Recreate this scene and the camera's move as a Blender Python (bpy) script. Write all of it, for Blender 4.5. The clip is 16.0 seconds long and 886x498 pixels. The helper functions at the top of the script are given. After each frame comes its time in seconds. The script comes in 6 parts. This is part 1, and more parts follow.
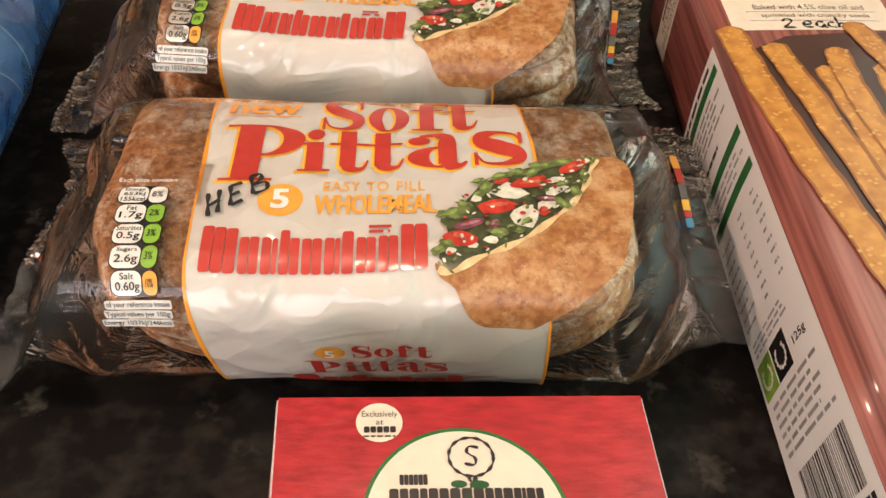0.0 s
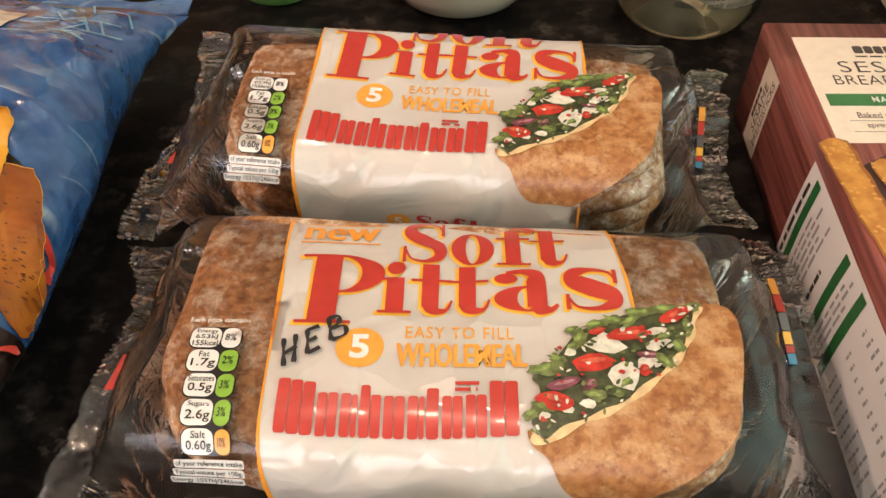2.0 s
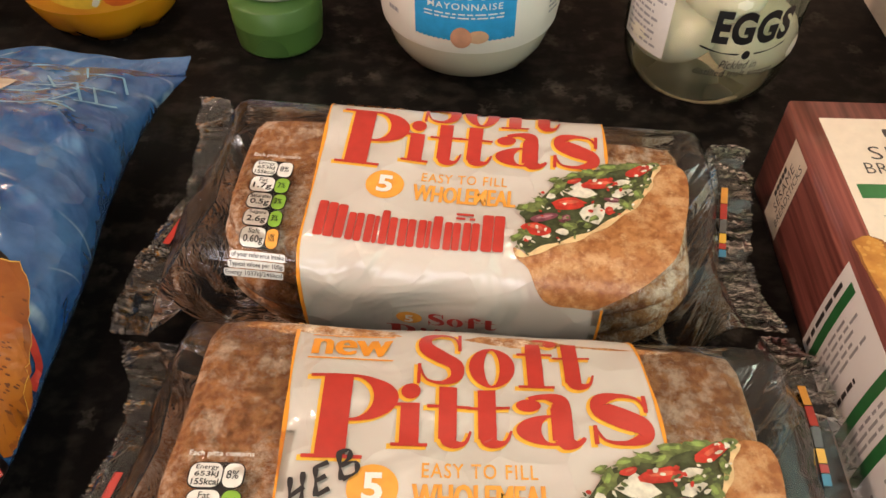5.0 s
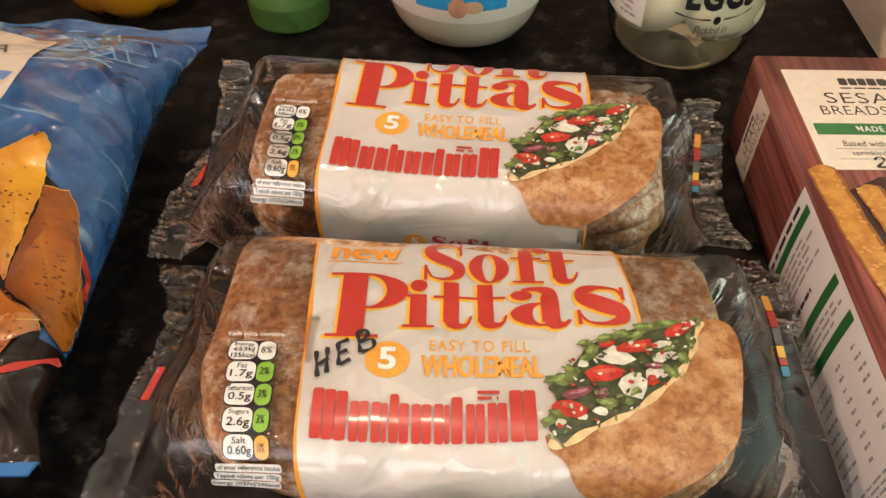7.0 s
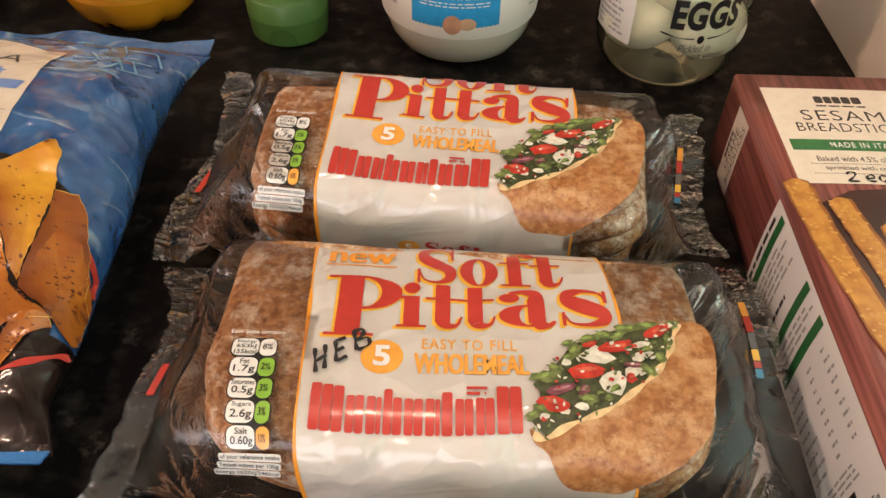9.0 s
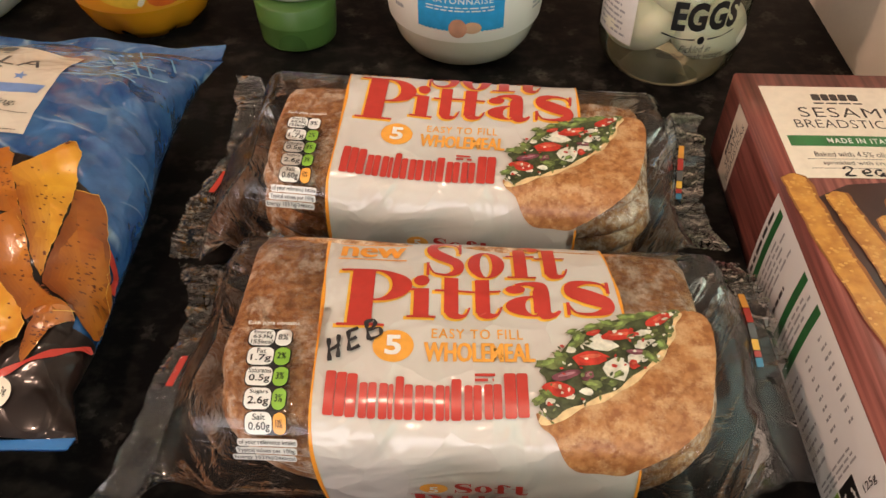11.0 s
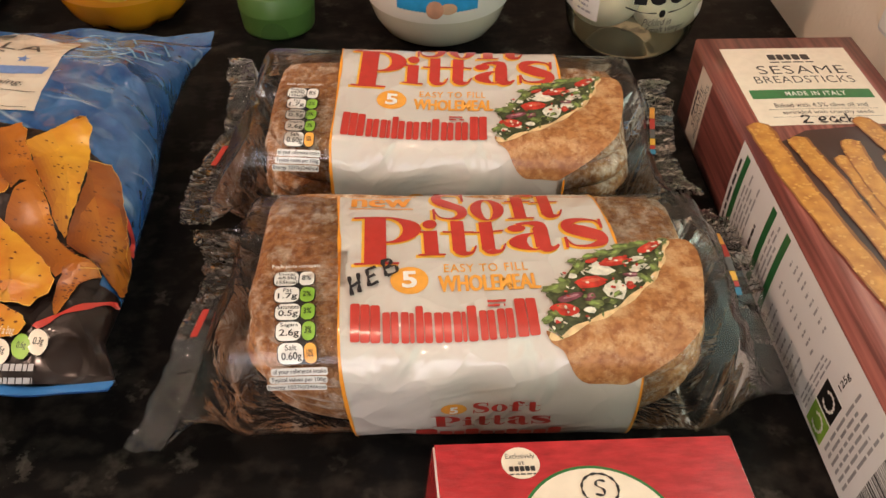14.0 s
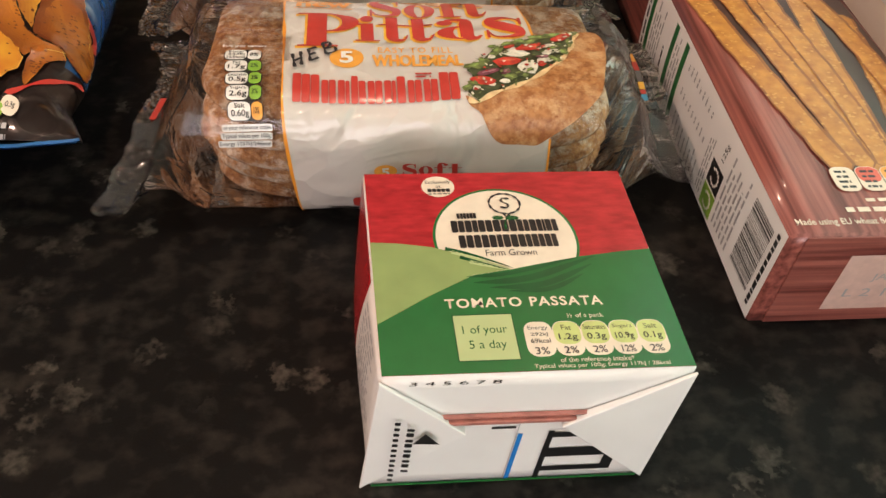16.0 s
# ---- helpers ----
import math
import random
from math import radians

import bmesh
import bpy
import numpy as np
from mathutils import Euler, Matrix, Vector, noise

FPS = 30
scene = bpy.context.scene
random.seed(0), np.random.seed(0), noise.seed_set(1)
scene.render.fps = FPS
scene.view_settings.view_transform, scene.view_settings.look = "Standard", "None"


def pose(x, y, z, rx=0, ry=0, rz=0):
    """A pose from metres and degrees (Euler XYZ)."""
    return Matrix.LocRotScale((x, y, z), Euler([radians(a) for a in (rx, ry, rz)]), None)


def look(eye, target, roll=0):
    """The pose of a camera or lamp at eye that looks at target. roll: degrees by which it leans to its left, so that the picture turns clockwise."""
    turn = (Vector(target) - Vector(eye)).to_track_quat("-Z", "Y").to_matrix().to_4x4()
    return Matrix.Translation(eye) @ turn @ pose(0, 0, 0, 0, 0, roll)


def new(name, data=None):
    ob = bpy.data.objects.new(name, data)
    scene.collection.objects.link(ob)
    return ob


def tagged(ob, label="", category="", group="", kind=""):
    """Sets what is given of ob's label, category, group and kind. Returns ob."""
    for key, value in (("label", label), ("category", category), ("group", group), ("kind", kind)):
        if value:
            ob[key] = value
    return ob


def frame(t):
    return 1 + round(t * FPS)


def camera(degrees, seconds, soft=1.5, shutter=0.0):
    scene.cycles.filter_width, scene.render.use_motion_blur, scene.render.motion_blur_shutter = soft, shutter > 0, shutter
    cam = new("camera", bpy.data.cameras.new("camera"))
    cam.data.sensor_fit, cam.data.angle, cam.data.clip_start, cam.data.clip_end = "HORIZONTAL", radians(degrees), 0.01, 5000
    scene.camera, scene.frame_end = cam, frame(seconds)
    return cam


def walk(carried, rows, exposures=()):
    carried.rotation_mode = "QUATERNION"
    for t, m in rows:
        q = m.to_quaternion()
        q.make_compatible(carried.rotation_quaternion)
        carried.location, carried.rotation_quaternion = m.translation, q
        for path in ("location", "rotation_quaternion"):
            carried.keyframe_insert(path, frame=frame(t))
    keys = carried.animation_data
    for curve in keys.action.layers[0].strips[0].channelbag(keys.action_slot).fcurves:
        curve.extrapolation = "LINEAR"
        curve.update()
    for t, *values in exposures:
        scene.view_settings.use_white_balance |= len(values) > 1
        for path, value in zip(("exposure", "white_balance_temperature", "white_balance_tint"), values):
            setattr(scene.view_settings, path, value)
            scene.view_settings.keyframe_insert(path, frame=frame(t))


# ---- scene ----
cam = camera(58.2, 16.0)
PATH = [
    (0, (0.045, 0.198, 1.148), (0.018, 1.491, -0.378), 0.9),
    (0.5, (0.041, 0.205, 1.149), (-0.028, 1.5, -0.373), -0.5),
    (1, (0.038, 0.211, 1.155), (-0.064, 1.513, -0.36), -1.6),
    (1.5, (0.032, 0.221, 1.161), (-0.091, 1.534, -0.343), -1.6),
    (2, (0.028, 0.239, 1.161), (-0.101, 1.558, -0.337), -1.1),
    (2.5, (0.021, 0.262, 1.163), (-0.097, 1.582, -0.335), -0.3),
    (3, (0.019, 0.281, 1.166), (-0.087, 1.589, -0.342), 0.3),
    (5.5, (0.016, 0.272, 1.172), (-0.088, 1.605, -0.315), 0.4),
    (6, (0.016, 0.259, 1.172), (-0.085, 1.6, -0.309), 0.3),
    (6.5, (0.018, 0.24, 1.173), (-0.082, 1.587, -0.302), 0.1),
    (7, (0.018, 0.226, 1.175), (-0.08, 1.582, -0.292), 0.1),
    (7.5, (0.021, 0.218, 1.177), (-0.063, 1.584, -0.281), 0.7),
    (8, (0.019, 0.216, 1.18), (-0.063, 1.588, -0.273), 1.0),
    (8.5, (0.019, 0.215, 1.183), (-0.061, 1.592, -0.266), 1.3),
    (11, (0.019, 0.203, 1.189), (-0.079, 1.591, -0.247), 0.3),
    (11.5, (0.02, 0.2, 1.192), (-0.085, 1.597, -0.236), 0.1),
    (12, (0.017, 0.199, 1.19), (-0.119, 1.597, -0.234), -0.9),
    (12.5, (0.005, 0.2, 1.193), (-0.136, 1.608, -0.221), -1.7),
    (13, (0.004, 0.194, 1.196), (-0.071, 1.623, -0.201), -1.1),
    (13.5, (0.0, 0.188, 1.194), (-0.015, 1.611, -0.211), 0.0),
    (14, (0.001, 0.166, 1.186), (0.011, 1.585, -0.224), 0.8),
    (14.5, (0.001, 0.139, 1.181), (0.024, 1.547, -0.238), 0.7),
    (15, (0.015, 0.099, 1.159), (0.065, 1.496, -0.271), 1.4),
    (15.5, (0.012, 0.088, 1.154), (0.105, 1.446, -0.312), 3.5),
    (16, (0.015, 0.083, 1.162), (0.114, 1.43, -0.314), 3.8),
]
walk(cam, [(t, look(eye, target, roll)) for t, eye, target, roll in PATH], [(0, 0.18), (3, 0.14), (8, 0.06), (13, -0.09), (14.5, -0.05), (16, -0.03)])

# ---------------------------------------------------------------- world and light
world = bpy.data.worlds.new("world")
scene.world = world
world.use_nodes = True
wn = world.node_tree.nodes
sky = wn.new("ShaderNodeTexSky")
sky.sky_type, sky.sun_disc = "NISHITA", False
sky.sun_elevation, sky.sun_rotation = radians(35), radians(100)
world.node_tree.links.new(sky.outputs[0], wn["Background"].inputs[0])
wn["Background"].inputs[1].default_value = 0.1

C = 0.90                                  # worktop height
ROOM = pose(0.252, 0.657, 0, 0, 0, 3.2)   # corner frame of the room: x=0 is the side wall, y runs along it

LAMPS = [(-0.32, 0.00), (-1.45, -0.30), (-0.55, -1.30)]
for (lx, ly), watts in zip(LAMPS, (3.5, 16.0, 2.4)):
    ld = bpy.data.lights.new("downlight_lamp", "AREA")
    ld.shape, ld.size, ld.energy, ld.color = "DISK", 0.09, watts, (1.0, 0.635, 0.47)
    lo = new("downlight_lamp", ld)
    lo.matrix_world = ROOM @ pose(lx, ly, 2.375)

# daylight through the window behind the camera
dl_ = bpy.data.lights.new("window_daylight", "AREA")
dl_.shape, dl_.size, dl_.size_y, dl_.energy, dl_.color = "RECTANGLE", 1.5, 1.1, 25.0, (1.0, 0.90, 0.90)
new("window_daylight", dl_).matrix_world = ROOM @ pose(-0.8, -2.59, 1.6, 90, 0, 0)

# ---------------------------------------------------------------- mesh and material helpers
def mesh_of(bm, name, smooth=True):
    me = bpy.data.meshes.new(name)
    bm.to_mesh(me)
    bm.free()
    if smooth:
        me.polygons.foreach_set("use_smooth", [True] * len(me.polygons))
    return me


def part(name, bm, material, parent=None, label="", smooth=True):
    me = mesh_of(bm, name, smooth)
    for m in (material if isinstance(material, (list, tuple)) else [material]):
        me.materials.append(m)
    ob = new(name, me)
    if parent:
        ob.parent = parent
    if label:
        tagged(ob, label)
    return ob


def base(name, m, label, category, group=""):
    ob = new(name)
    ob.empty_display_size = 0.02
    ob.matrix_world = m
    return tagged(ob, label, category, group)


def material(name, colour, rough=0.5, metal=0.0, vary=0.12, scale=60.0, bump=0.0, bscale=300.0, second=None, stretch=(1, 1, 1),
             coat=0.0, spec=0.5, coat_rough=0.12, sss=0.0, detail=6.0, contrast=(0.3, 0.7)):
    m = bpy.data.materials.new(name)
    m.use_nodes = True
    nt = m.node_tree
    n, l = nt.nodes, nt.links
    b = n["Principled BSDF"]
    b.inputs["Roughness"].default_value, b.inputs["Metallic"].default_value = rough, metal
    b.inputs["Specular IOR Level"].default_value = spec
    b.inputs["Coat Weight"].default_value, b.inputs["Coat Roughness"].default_value = coat, coat_rough
    if sss:
        b.inputs["Subsurface Weight"].default_value = sss
        b.inputs["Subsurface Radius"].default_value, b.inputs["Subsurface Scale"].default_value = (1, 0.7, 0.4), 0.006
    tc, mp = n.new("ShaderNodeTexCoord"), n.new("ShaderNodeMapping")
    mp.inputs["Scale"].default_value = stretch
    l.new(tc.outputs["Object"], mp.inputs[0])
    ns = n.new("ShaderNodeTexNoise")
    ns.inputs["Scale"].default_value, ns.inputs["Detail"].default_value = scale, detail
    l.new(mp.outputs[0], ns.inputs["Vector"])
    rp = n.new("ShaderNodeValToRGB")
    c2 = second or tuple(max(0.0, c * (1 - vary)) for c in colour)
    c1 = colour if second else tuple(min(1.0, c * (1 + vary * 0.6)) for c in colour)
    rp.color_ramp.elements[0].position, rp.color_ramp.elements[1].position = contrast
    rp.color_ramp.elements[0].color, rp.color_ramp.elements[1].color = (*c2, 1), (*c1, 1)
    l.new(ns.outputs[0], rp.inputs[0])
    l.new(rp.outputs[0], b.inputs["Base Color"])
    if bump:
        nb = n.new("ShaderNodeTexNoise")
        nb.inputs["Scale"].default_value, nb.inputs["Detail"].default_value = bscale, 4.0
        l.new(mp.outputs[0], nb.inputs["Vector"])
        bp = n.new("ShaderNodeBump")
        bp.inputs["Strength"].default_value, bp.inputs["Distance"].default_value = 1.0, bump
        l.new(nb.outputs[0], bp.inputs["Height"])
        l.new(bp.outputs[0], b.inputs["Normal"])
    return m


def ink(name, colour, rough=0.32, vary=0.10):
    """Printed colour on card or film: slightly uneven, satin."""
    return material(name, colour, rough, vary=vary, scale=220.0, bump=0.00012, bscale=90.0, coat=0.35, coat_rough=0.09)


def film_material(name, tint=(0.97, 0.97, 0.96), crease=0.00045, haze=0.012, milk=(0.75, 0.75, 0.74), gloss=1.1):
    """Clear wrapping film: lets light through, with gloss by angle and many small creases."""
    m = bpy.data.materials.new(name)
    m.use_nodes = True
    nt = m.node_tree
    n, l = nt.nodes, nt.links
    n.remove(n["Principled BSDF"])
    tc = n.new("ShaderNodeTexCoord")
    n1, n2 = n.new("ShaderNodeTexNoise"), n.new("ShaderNodeTexVoronoi")
    n1.inputs["Scale"].default_value, n1.inputs["Detail"].default_value, n1.inputs["Distortion"].default_value = 52.0, 3.0, 2.6
    n2.feature, n2.inputs["Scale"].default_value = "F1", 85.0
    pull = n.new("ShaderNodeMapping")                  # creases run mostly towards the seals
    pull.inputs["Scale"].default_value = (0.45, 1.0, 1.0)
    l.new(tc.outputs["Object"], pull.inputs[0])
    l.new(pull.outputs[0], n1.inputs["Vector"])
    l.new(pull.outputs[0], n2.inputs["Vector"])
    add = n.new("ShaderNodeMath")
    add.operation = "MULTIPLY_ADD"
    add.inputs[1].default_value = 0.30
    l.new(n2.outputs["Distance"], add.inputs[0])
    half, ridge = n.new("ShaderNodeMath"), n.new("ShaderNodeMath")      # folds with a sharp ridge
    half.operation, ridge.operation = "SUBTRACT", "ABSOLUTE"
    half.inputs[1].default_value = 0.5
    l.new(n1.outputs[0], half.inputs[0])
    l.new(half.outputs[0], ridge.inputs[0])
    l.new(ridge.outputs[0], add.inputs[2])
    bp = n.new("ShaderNodeBump")
    bp.inputs["Strength"].default_value, bp.inputs["Distance"].default_value = 1.0, crease * 3
    l.new(add.outputs[0], bp.inputs["Height"])
    gl, tr, df = n.new("ShaderNodeBsdfGlossy"), n.new("ShaderNodeBsdfTransparent"), n.new("ShaderNodeBsdfDiffuse")
    gl.inputs["Roughness"].default_value = 0.045
    tr.inputs[0].default_value = (*tint, 1)
    df.inputs[0].default_value = (*milk, 1)
    l.new(bp.outputs[0], gl.inputs["Normal"])
    fr = n.new("ShaderNodeFresnel")
    fr.inputs["IOR"].default_value = 1.5
    l.new(bp.outputs[0], fr.inputs["Normal"])
    mul = n.new("ShaderNodeMath")
    mul.operation = "MULTIPLY"
    mul.use_clamp = True
    mul.inputs[1].default_value = gloss
    l.new(fr.outputs[0], mul.inputs[0])
    mx1, mx2 = n.new("ShaderNodeMixShader"), n.new("ShaderNodeMixShader")
    mx1.inputs[0].default_value = haze
    l.new(tr.outputs[0], mx1.inputs[1])
    l.new(df.outputs[0], mx1.inputs[2])
    l.new(mul.outputs[0], mx2.inputs[0])
    l.new(mx1.outputs[0], mx2.inputs[1])
    l.new(gl.outputs[0], mx2.inputs[2])
    l.new(mx2.outputs[0], n["Material Output"].inputs[0])
    return m


def crinkle(m, scale, depth, coat_too=True):
    """Creased thin film: facets with sharp folds, on top of what the material has."""
    n, l = m.node_tree.nodes, m.node_tree.links
    b = n["Principled BSDF"]
    tc, wob, mixv, vo, add, ns, bp = (n.new("ShaderNode" + k) for k in ("TexCoord", "TexNoise", "MixRGB", "TexVoronoi", "Math", "TexNoise", "Bump"))
    wob.inputs["Scale"].default_value = scale * 0.9
    mixv.blend_type, mixv.inputs[0].default_value = "ADD", 0.6 / scale
    vo.inputs["Scale"].default_value = scale
    ns.inputs["Scale"].default_value, ns.inputs["Distortion"].default_value = scale * 0.6, 1.5
    add.operation, add.inputs[1].default_value = "MULTIPLY_ADD", 0.8
    l.new(tc.outputs["Object"], wob.inputs["Vector"])
    l.new(tc.outputs["Object"], mixv.inputs[1])
    l.new(wob.outputs["Color"], mixv.inputs[2])
    l.new(mixv.outputs[0], vo.inputs["Vector"])
    l.new(tc.outputs["Object"], ns.inputs["Vector"])
    l.new(vo.outputs["Distance"], add.inputs[0])
    l.new(ns.outputs[0], add.inputs[2])
    l.new(add.outputs[0], bp.inputs["Height"])
    bp.inputs["Strength"].default_value, bp.inputs["Distance"].default_value = 1.0, depth
    l.new(bp.outputs[0], b.inputs["Normal"])
    if coat_too:
        l.new(bp.outputs[0], b.inputs["Coat Normal"])
    return m


def glow(name, colour, strength):
    m = bpy.data.materials.new(name)
    m.use_nodes = True
    b = m.node_tree.nodes["Principled BSDF"]
    b.inputs["Base Color"].default_value = (*colour, 1)
    b.inputs["Emission Color"].default_value, b.inputs["Emission Strength"].default_value = (*colour, 1), strength
    return m


def glass(name, colour, ior=1.45, rough=0.0):
    m = bpy.data.materials.new(name)
    m.use_nodes = True
    b = m.node_tree.nodes["Principled BSDF"]
    b.inputs["Base Color"].default_value = (*colour, 1)
    b.inputs["Transmission Weight"].default_value, b.inputs["IOR"].default_value, b.inputs["Roughness"].default_value = 1.0, ior, rough
    return m


def worktop_material():
    """Near-black mottled laminate with brown-grey flakes."""
    m = material("worktop_laminate", (0.022, 0.019, 0.016), 0.40, spec=0.10, second=(0.0045, 0.0042, 0.004), scale=95.0, bump=0.00005, bscale=900.0,
                 stretch=(1, 1.25, 1), contrast=(0.46, 0.70), detail=9.0)
    nt = m.node_tree
    n, l = nt.nodes, nt.links
    b = n["Principled BSDF"]
    old = b.inputs["Base Color"].links[0].from_socket
    tc = n.new("ShaderNodeTexCoord")
    wob = n.new("ShaderNodeTexNoise")
    wob.inputs["Scale"].default_value, wob.inputs["Detail"].default_value = 240.0, 6.0
    l.new(tc.outputs["Object"], wob.inputs["Vector"])
    va = n.new("ShaderNodeMixRGB")
    va.blend_type, va.inputs[0].default_value = "ADD", 0.020
    l.new(tc.outputs["Object"], va.inputs[1])
    l.new(wob.outputs["Color"], va.inputs[2])
    vo = n.new("ShaderNodeTexVoronoi")
    vo.inputs["Scale"].default_value = 78.0
    l.new(va.outputs[0], vo.inputs["Vector"])
    sep = n.new("ShaderNodeSeparateColor")
    l.new(vo.outputs["Color"], sep.inputs[0])
    r1 = n.new("ShaderNodeValToRGB")
    r1.color_ramp.elements[0].position, r1.color_ramp.elements[1].position = 0.78, 0.98
    l.new(sep.outputs[0], r1.inputs[0])
    r2 = n.new("ShaderNodeValToRGB")
    r2.color_ramp.elements[0].position, r2.color_ramp.elements[1].position = 0.0, 0.55
    r2.color_ramp.elements[0].color, r2.color_ramp.elements[1].color = (1, 1, 1, 1), (0, 0, 0, 1)
    l.new(vo.outputs["Distance"], r2.inputs[0])
    mu = n.new("ShaderNodeMath")
    mu.operation = "MULTIPLY"
    l.new(r1.outputs[0], mu.inputs[0])
    l.new(r2.outputs[0], mu.inputs[1])
    mu2 = n.new("ShaderNodeMath")
    mu2.operation = "MULTIPLY"
    mu2.inputs[1].default_value = 0.9
    l.new(mu.outputs[0], mu2.inputs[0])
    mx = n.new("ShaderNodeMixRGB")
    l.new(mu2.outputs[0], mx.inputs[0])
    l.new(old, mx.inputs[1])
    mx.inputs[2].default_value = (0.090, 0.080, 0.066, 1)
    l.new(mx.outputs[0], b.inputs["Base Color"])
    return m


def box_bm(x0, y0, z0, x1, y1, z1, bevel=0.0, seg=2):
    bm = bmesh.new()
    bmesh.ops.create_cube(bm, size=1.0, matrix=Matrix.Translation(((x0 + x1) / 2, (y0 + y1) / 2, (z0 + z1) / 2)) @ Matrix.Diagonal((x1 - x0, y1 - y0, z1 - z0, 1)))
    if bevel:
        bmesh.ops.bevel(bm, geom=bm.edges[:], offset=bevel, segments=seg, profile=0.6, affect="EDGES")
    return bm


def revolve(profile, n=64, wobble=None):
    """A closed solid of revolution from (radius, height) pairs; wobble(angle, height) scales the radius."""
    bm = bmesh.new()
    rings = []
    for r, z in profile:
        ring = []
        for i in range(n):
            a = 2 * math.pi * i / n
            k = wobble(a, z) if wobble else 1.0
            ring.append(bm.verts.new((r * k * math.cos(a), r * k * math.sin(a), z)))
        rings.append(ring)
    for r0, r1 in zip(rings, rings[1:]):
        for i in range(n):
            bm.faces.new((r0[i], r0[(i + 1) % n], r1[(i + 1) % n], r1[i]))
    bm.faces.new(list(reversed(rings[0])))
    bm.faces.new(rings[-1])
    return bm


def spline(points, closed=False, steps=8):
    """Smooth curve (Catmull-Rom) through 2D or 3D points."""
    pts = [Vector(p) for p in points]
    n, out = len(pts), []
    for i in range(n if closed else n - 1):
        p = [pts[(i + k) % n] if closed else pts[min(max(i + k, 0), n - 1)] for k in (-1, 0, 1, 2)]
        for s in range(steps):
            t = s / steps
            out.append(0.5 * ((2 * p[1]) + (p[2] - p[0]) * t + (2 * p[0] - 5 * p[1] + 4 * p[2] - p[3]) * t * t + (3 * p[1] - p[0] - 3 * p[2] + p[3]) * t ** 3))
    if not closed:
        out.append(pts[-1])
    return out


# ---------------------------------------------------------------- flat prints laid on surfaces
def poly(*loops):
    bm = bmesh.new()
    for lp in loops:
        vs = [bm.verts.new((p[0], p[1], 0)) for p in lp]
        f = bm.faces.new(vs)
        if f.calc_area() and f.normal.z < 0:
            f.normal_flip()
    bm.normal_update()
    for f in bm.faces:
        if f.normal.z < 0:
            f.normal_flip()
    return bm


def rect(x0, y0, x1, y1, r=0.0, n=5):
    if r <= 0:
        return [(x0, y0), (x1, y0), (x1, y1), (x0, y1)]
    r = min(r, abs(x1 - x0) / 2 - 1e-6, abs(y1 - y0) / 2 - 1e-6)
    out = []
    for cx, cy, a0 in ((x1 - r, y0 + r, -90), (x1 - r, y1 - r, 0), (x0 + r, y1 - r, 90), (x0 + r, y0 + r, 180)):
        for i in range(n + 1):
            a = radians(a0 + 90 * i / n)
            out.append((cx + r * math.cos(a), cy + r * math.sin(a)))
    return out


def oval(cx, cy, rx, ry=None, n=40, a0=0, a1=360):
    ry = ry or rx
    full = abs(a1 - a0) >= 360
    k = n if full else n + 1
    return [(cx + rx * math.cos(radians(a0 + (a1 - a0) * i / n)), cy + ry * math.sin(radians(a0 + (a1 - a0) * i / n))) for i in range(k)]


def stroke(points, w, smooth=True):
    """A pen line of width w along points, as quads."""
    pts = spline([(p[0], p[1], 0) for p in points], steps=5) if smooth and len(points) > 2 else [Vector((p[0], p[1], 0)) for p in points]
    bm = bmesh.new()
    prev = None
    for i, p in enumerate(pts):
        d = (pts[min(i + 1, len(pts) - 1)] - pts[max(i - 1, 0)]).normalized()
        s = Vector((-d.y, d.x, 0)) * w / 2 * (0.8 + 0.35 * math.sin(i * 0.9))
        cur = (bm.verts.new(p + s), bm.verts.new(p - s))
        if prev:
            bm.faces.new((prev[1], cur[1], cur[0], prev[0]))
        prev = cur
    return bm


def merge(*bms):
    out = bmesh.new()
    for b in bms:
        me = bpy.data.meshes.new("tmp")
        b.to_mesh(me)
        b.free()
        out.from_mesh(me)
        bpy.data.meshes.remove(me)
    return out


TEXTS = {}


def text_mesh(body, bold, space):
    key = (body, bold, space)
    if key not in TEXTS:
        cu = bpy.data.curves.new("lettering", "FONT")
        cu.body, cu.size, cu.resolution_u, cu.offset, cu.space_character = body, 1.0, 3, bold, space
        cu.align_x = "CENTER"
        ob = new("lettering", cu)
        me = bpy.data.meshes.new_from_object(ob.evaluated_get(bpy.context.evaluated_depsgraph_get()))
        bpy.data.objects.remove(ob)
        bpy.data.curves.remove(cu)
        TEXTS[key] = me
    return TEXTS[key]


def words(body, x0, y0, x1, y1, bold=0.0, space=1.0, shear=0.0, arch=0.0):
    """Lettering that fills the given rectangle."""
    bm = bmesh.new()
    bm.from_mesh(text_mesh(body, bold, space))
    xs, ys = [v.co.x for v in bm.verts], [v.co.y for v in bm.verts]
    ax, bx, ay, by = min(xs), max(xs), min(ys), max(ys)
    for v in bm.verts:
        fx, fy = (v.co.x - ax) / (bx - ax), (v.co.y - ay) / (by - ay)
        v.co = (x0 + (x1 - x0) * fx + shear * (fy - 0.5) * (y1 - y0), y0 + (y1 - y0) * fy + arch * (1 - (2 * fx - 1) ** 2), 0)
    return bm


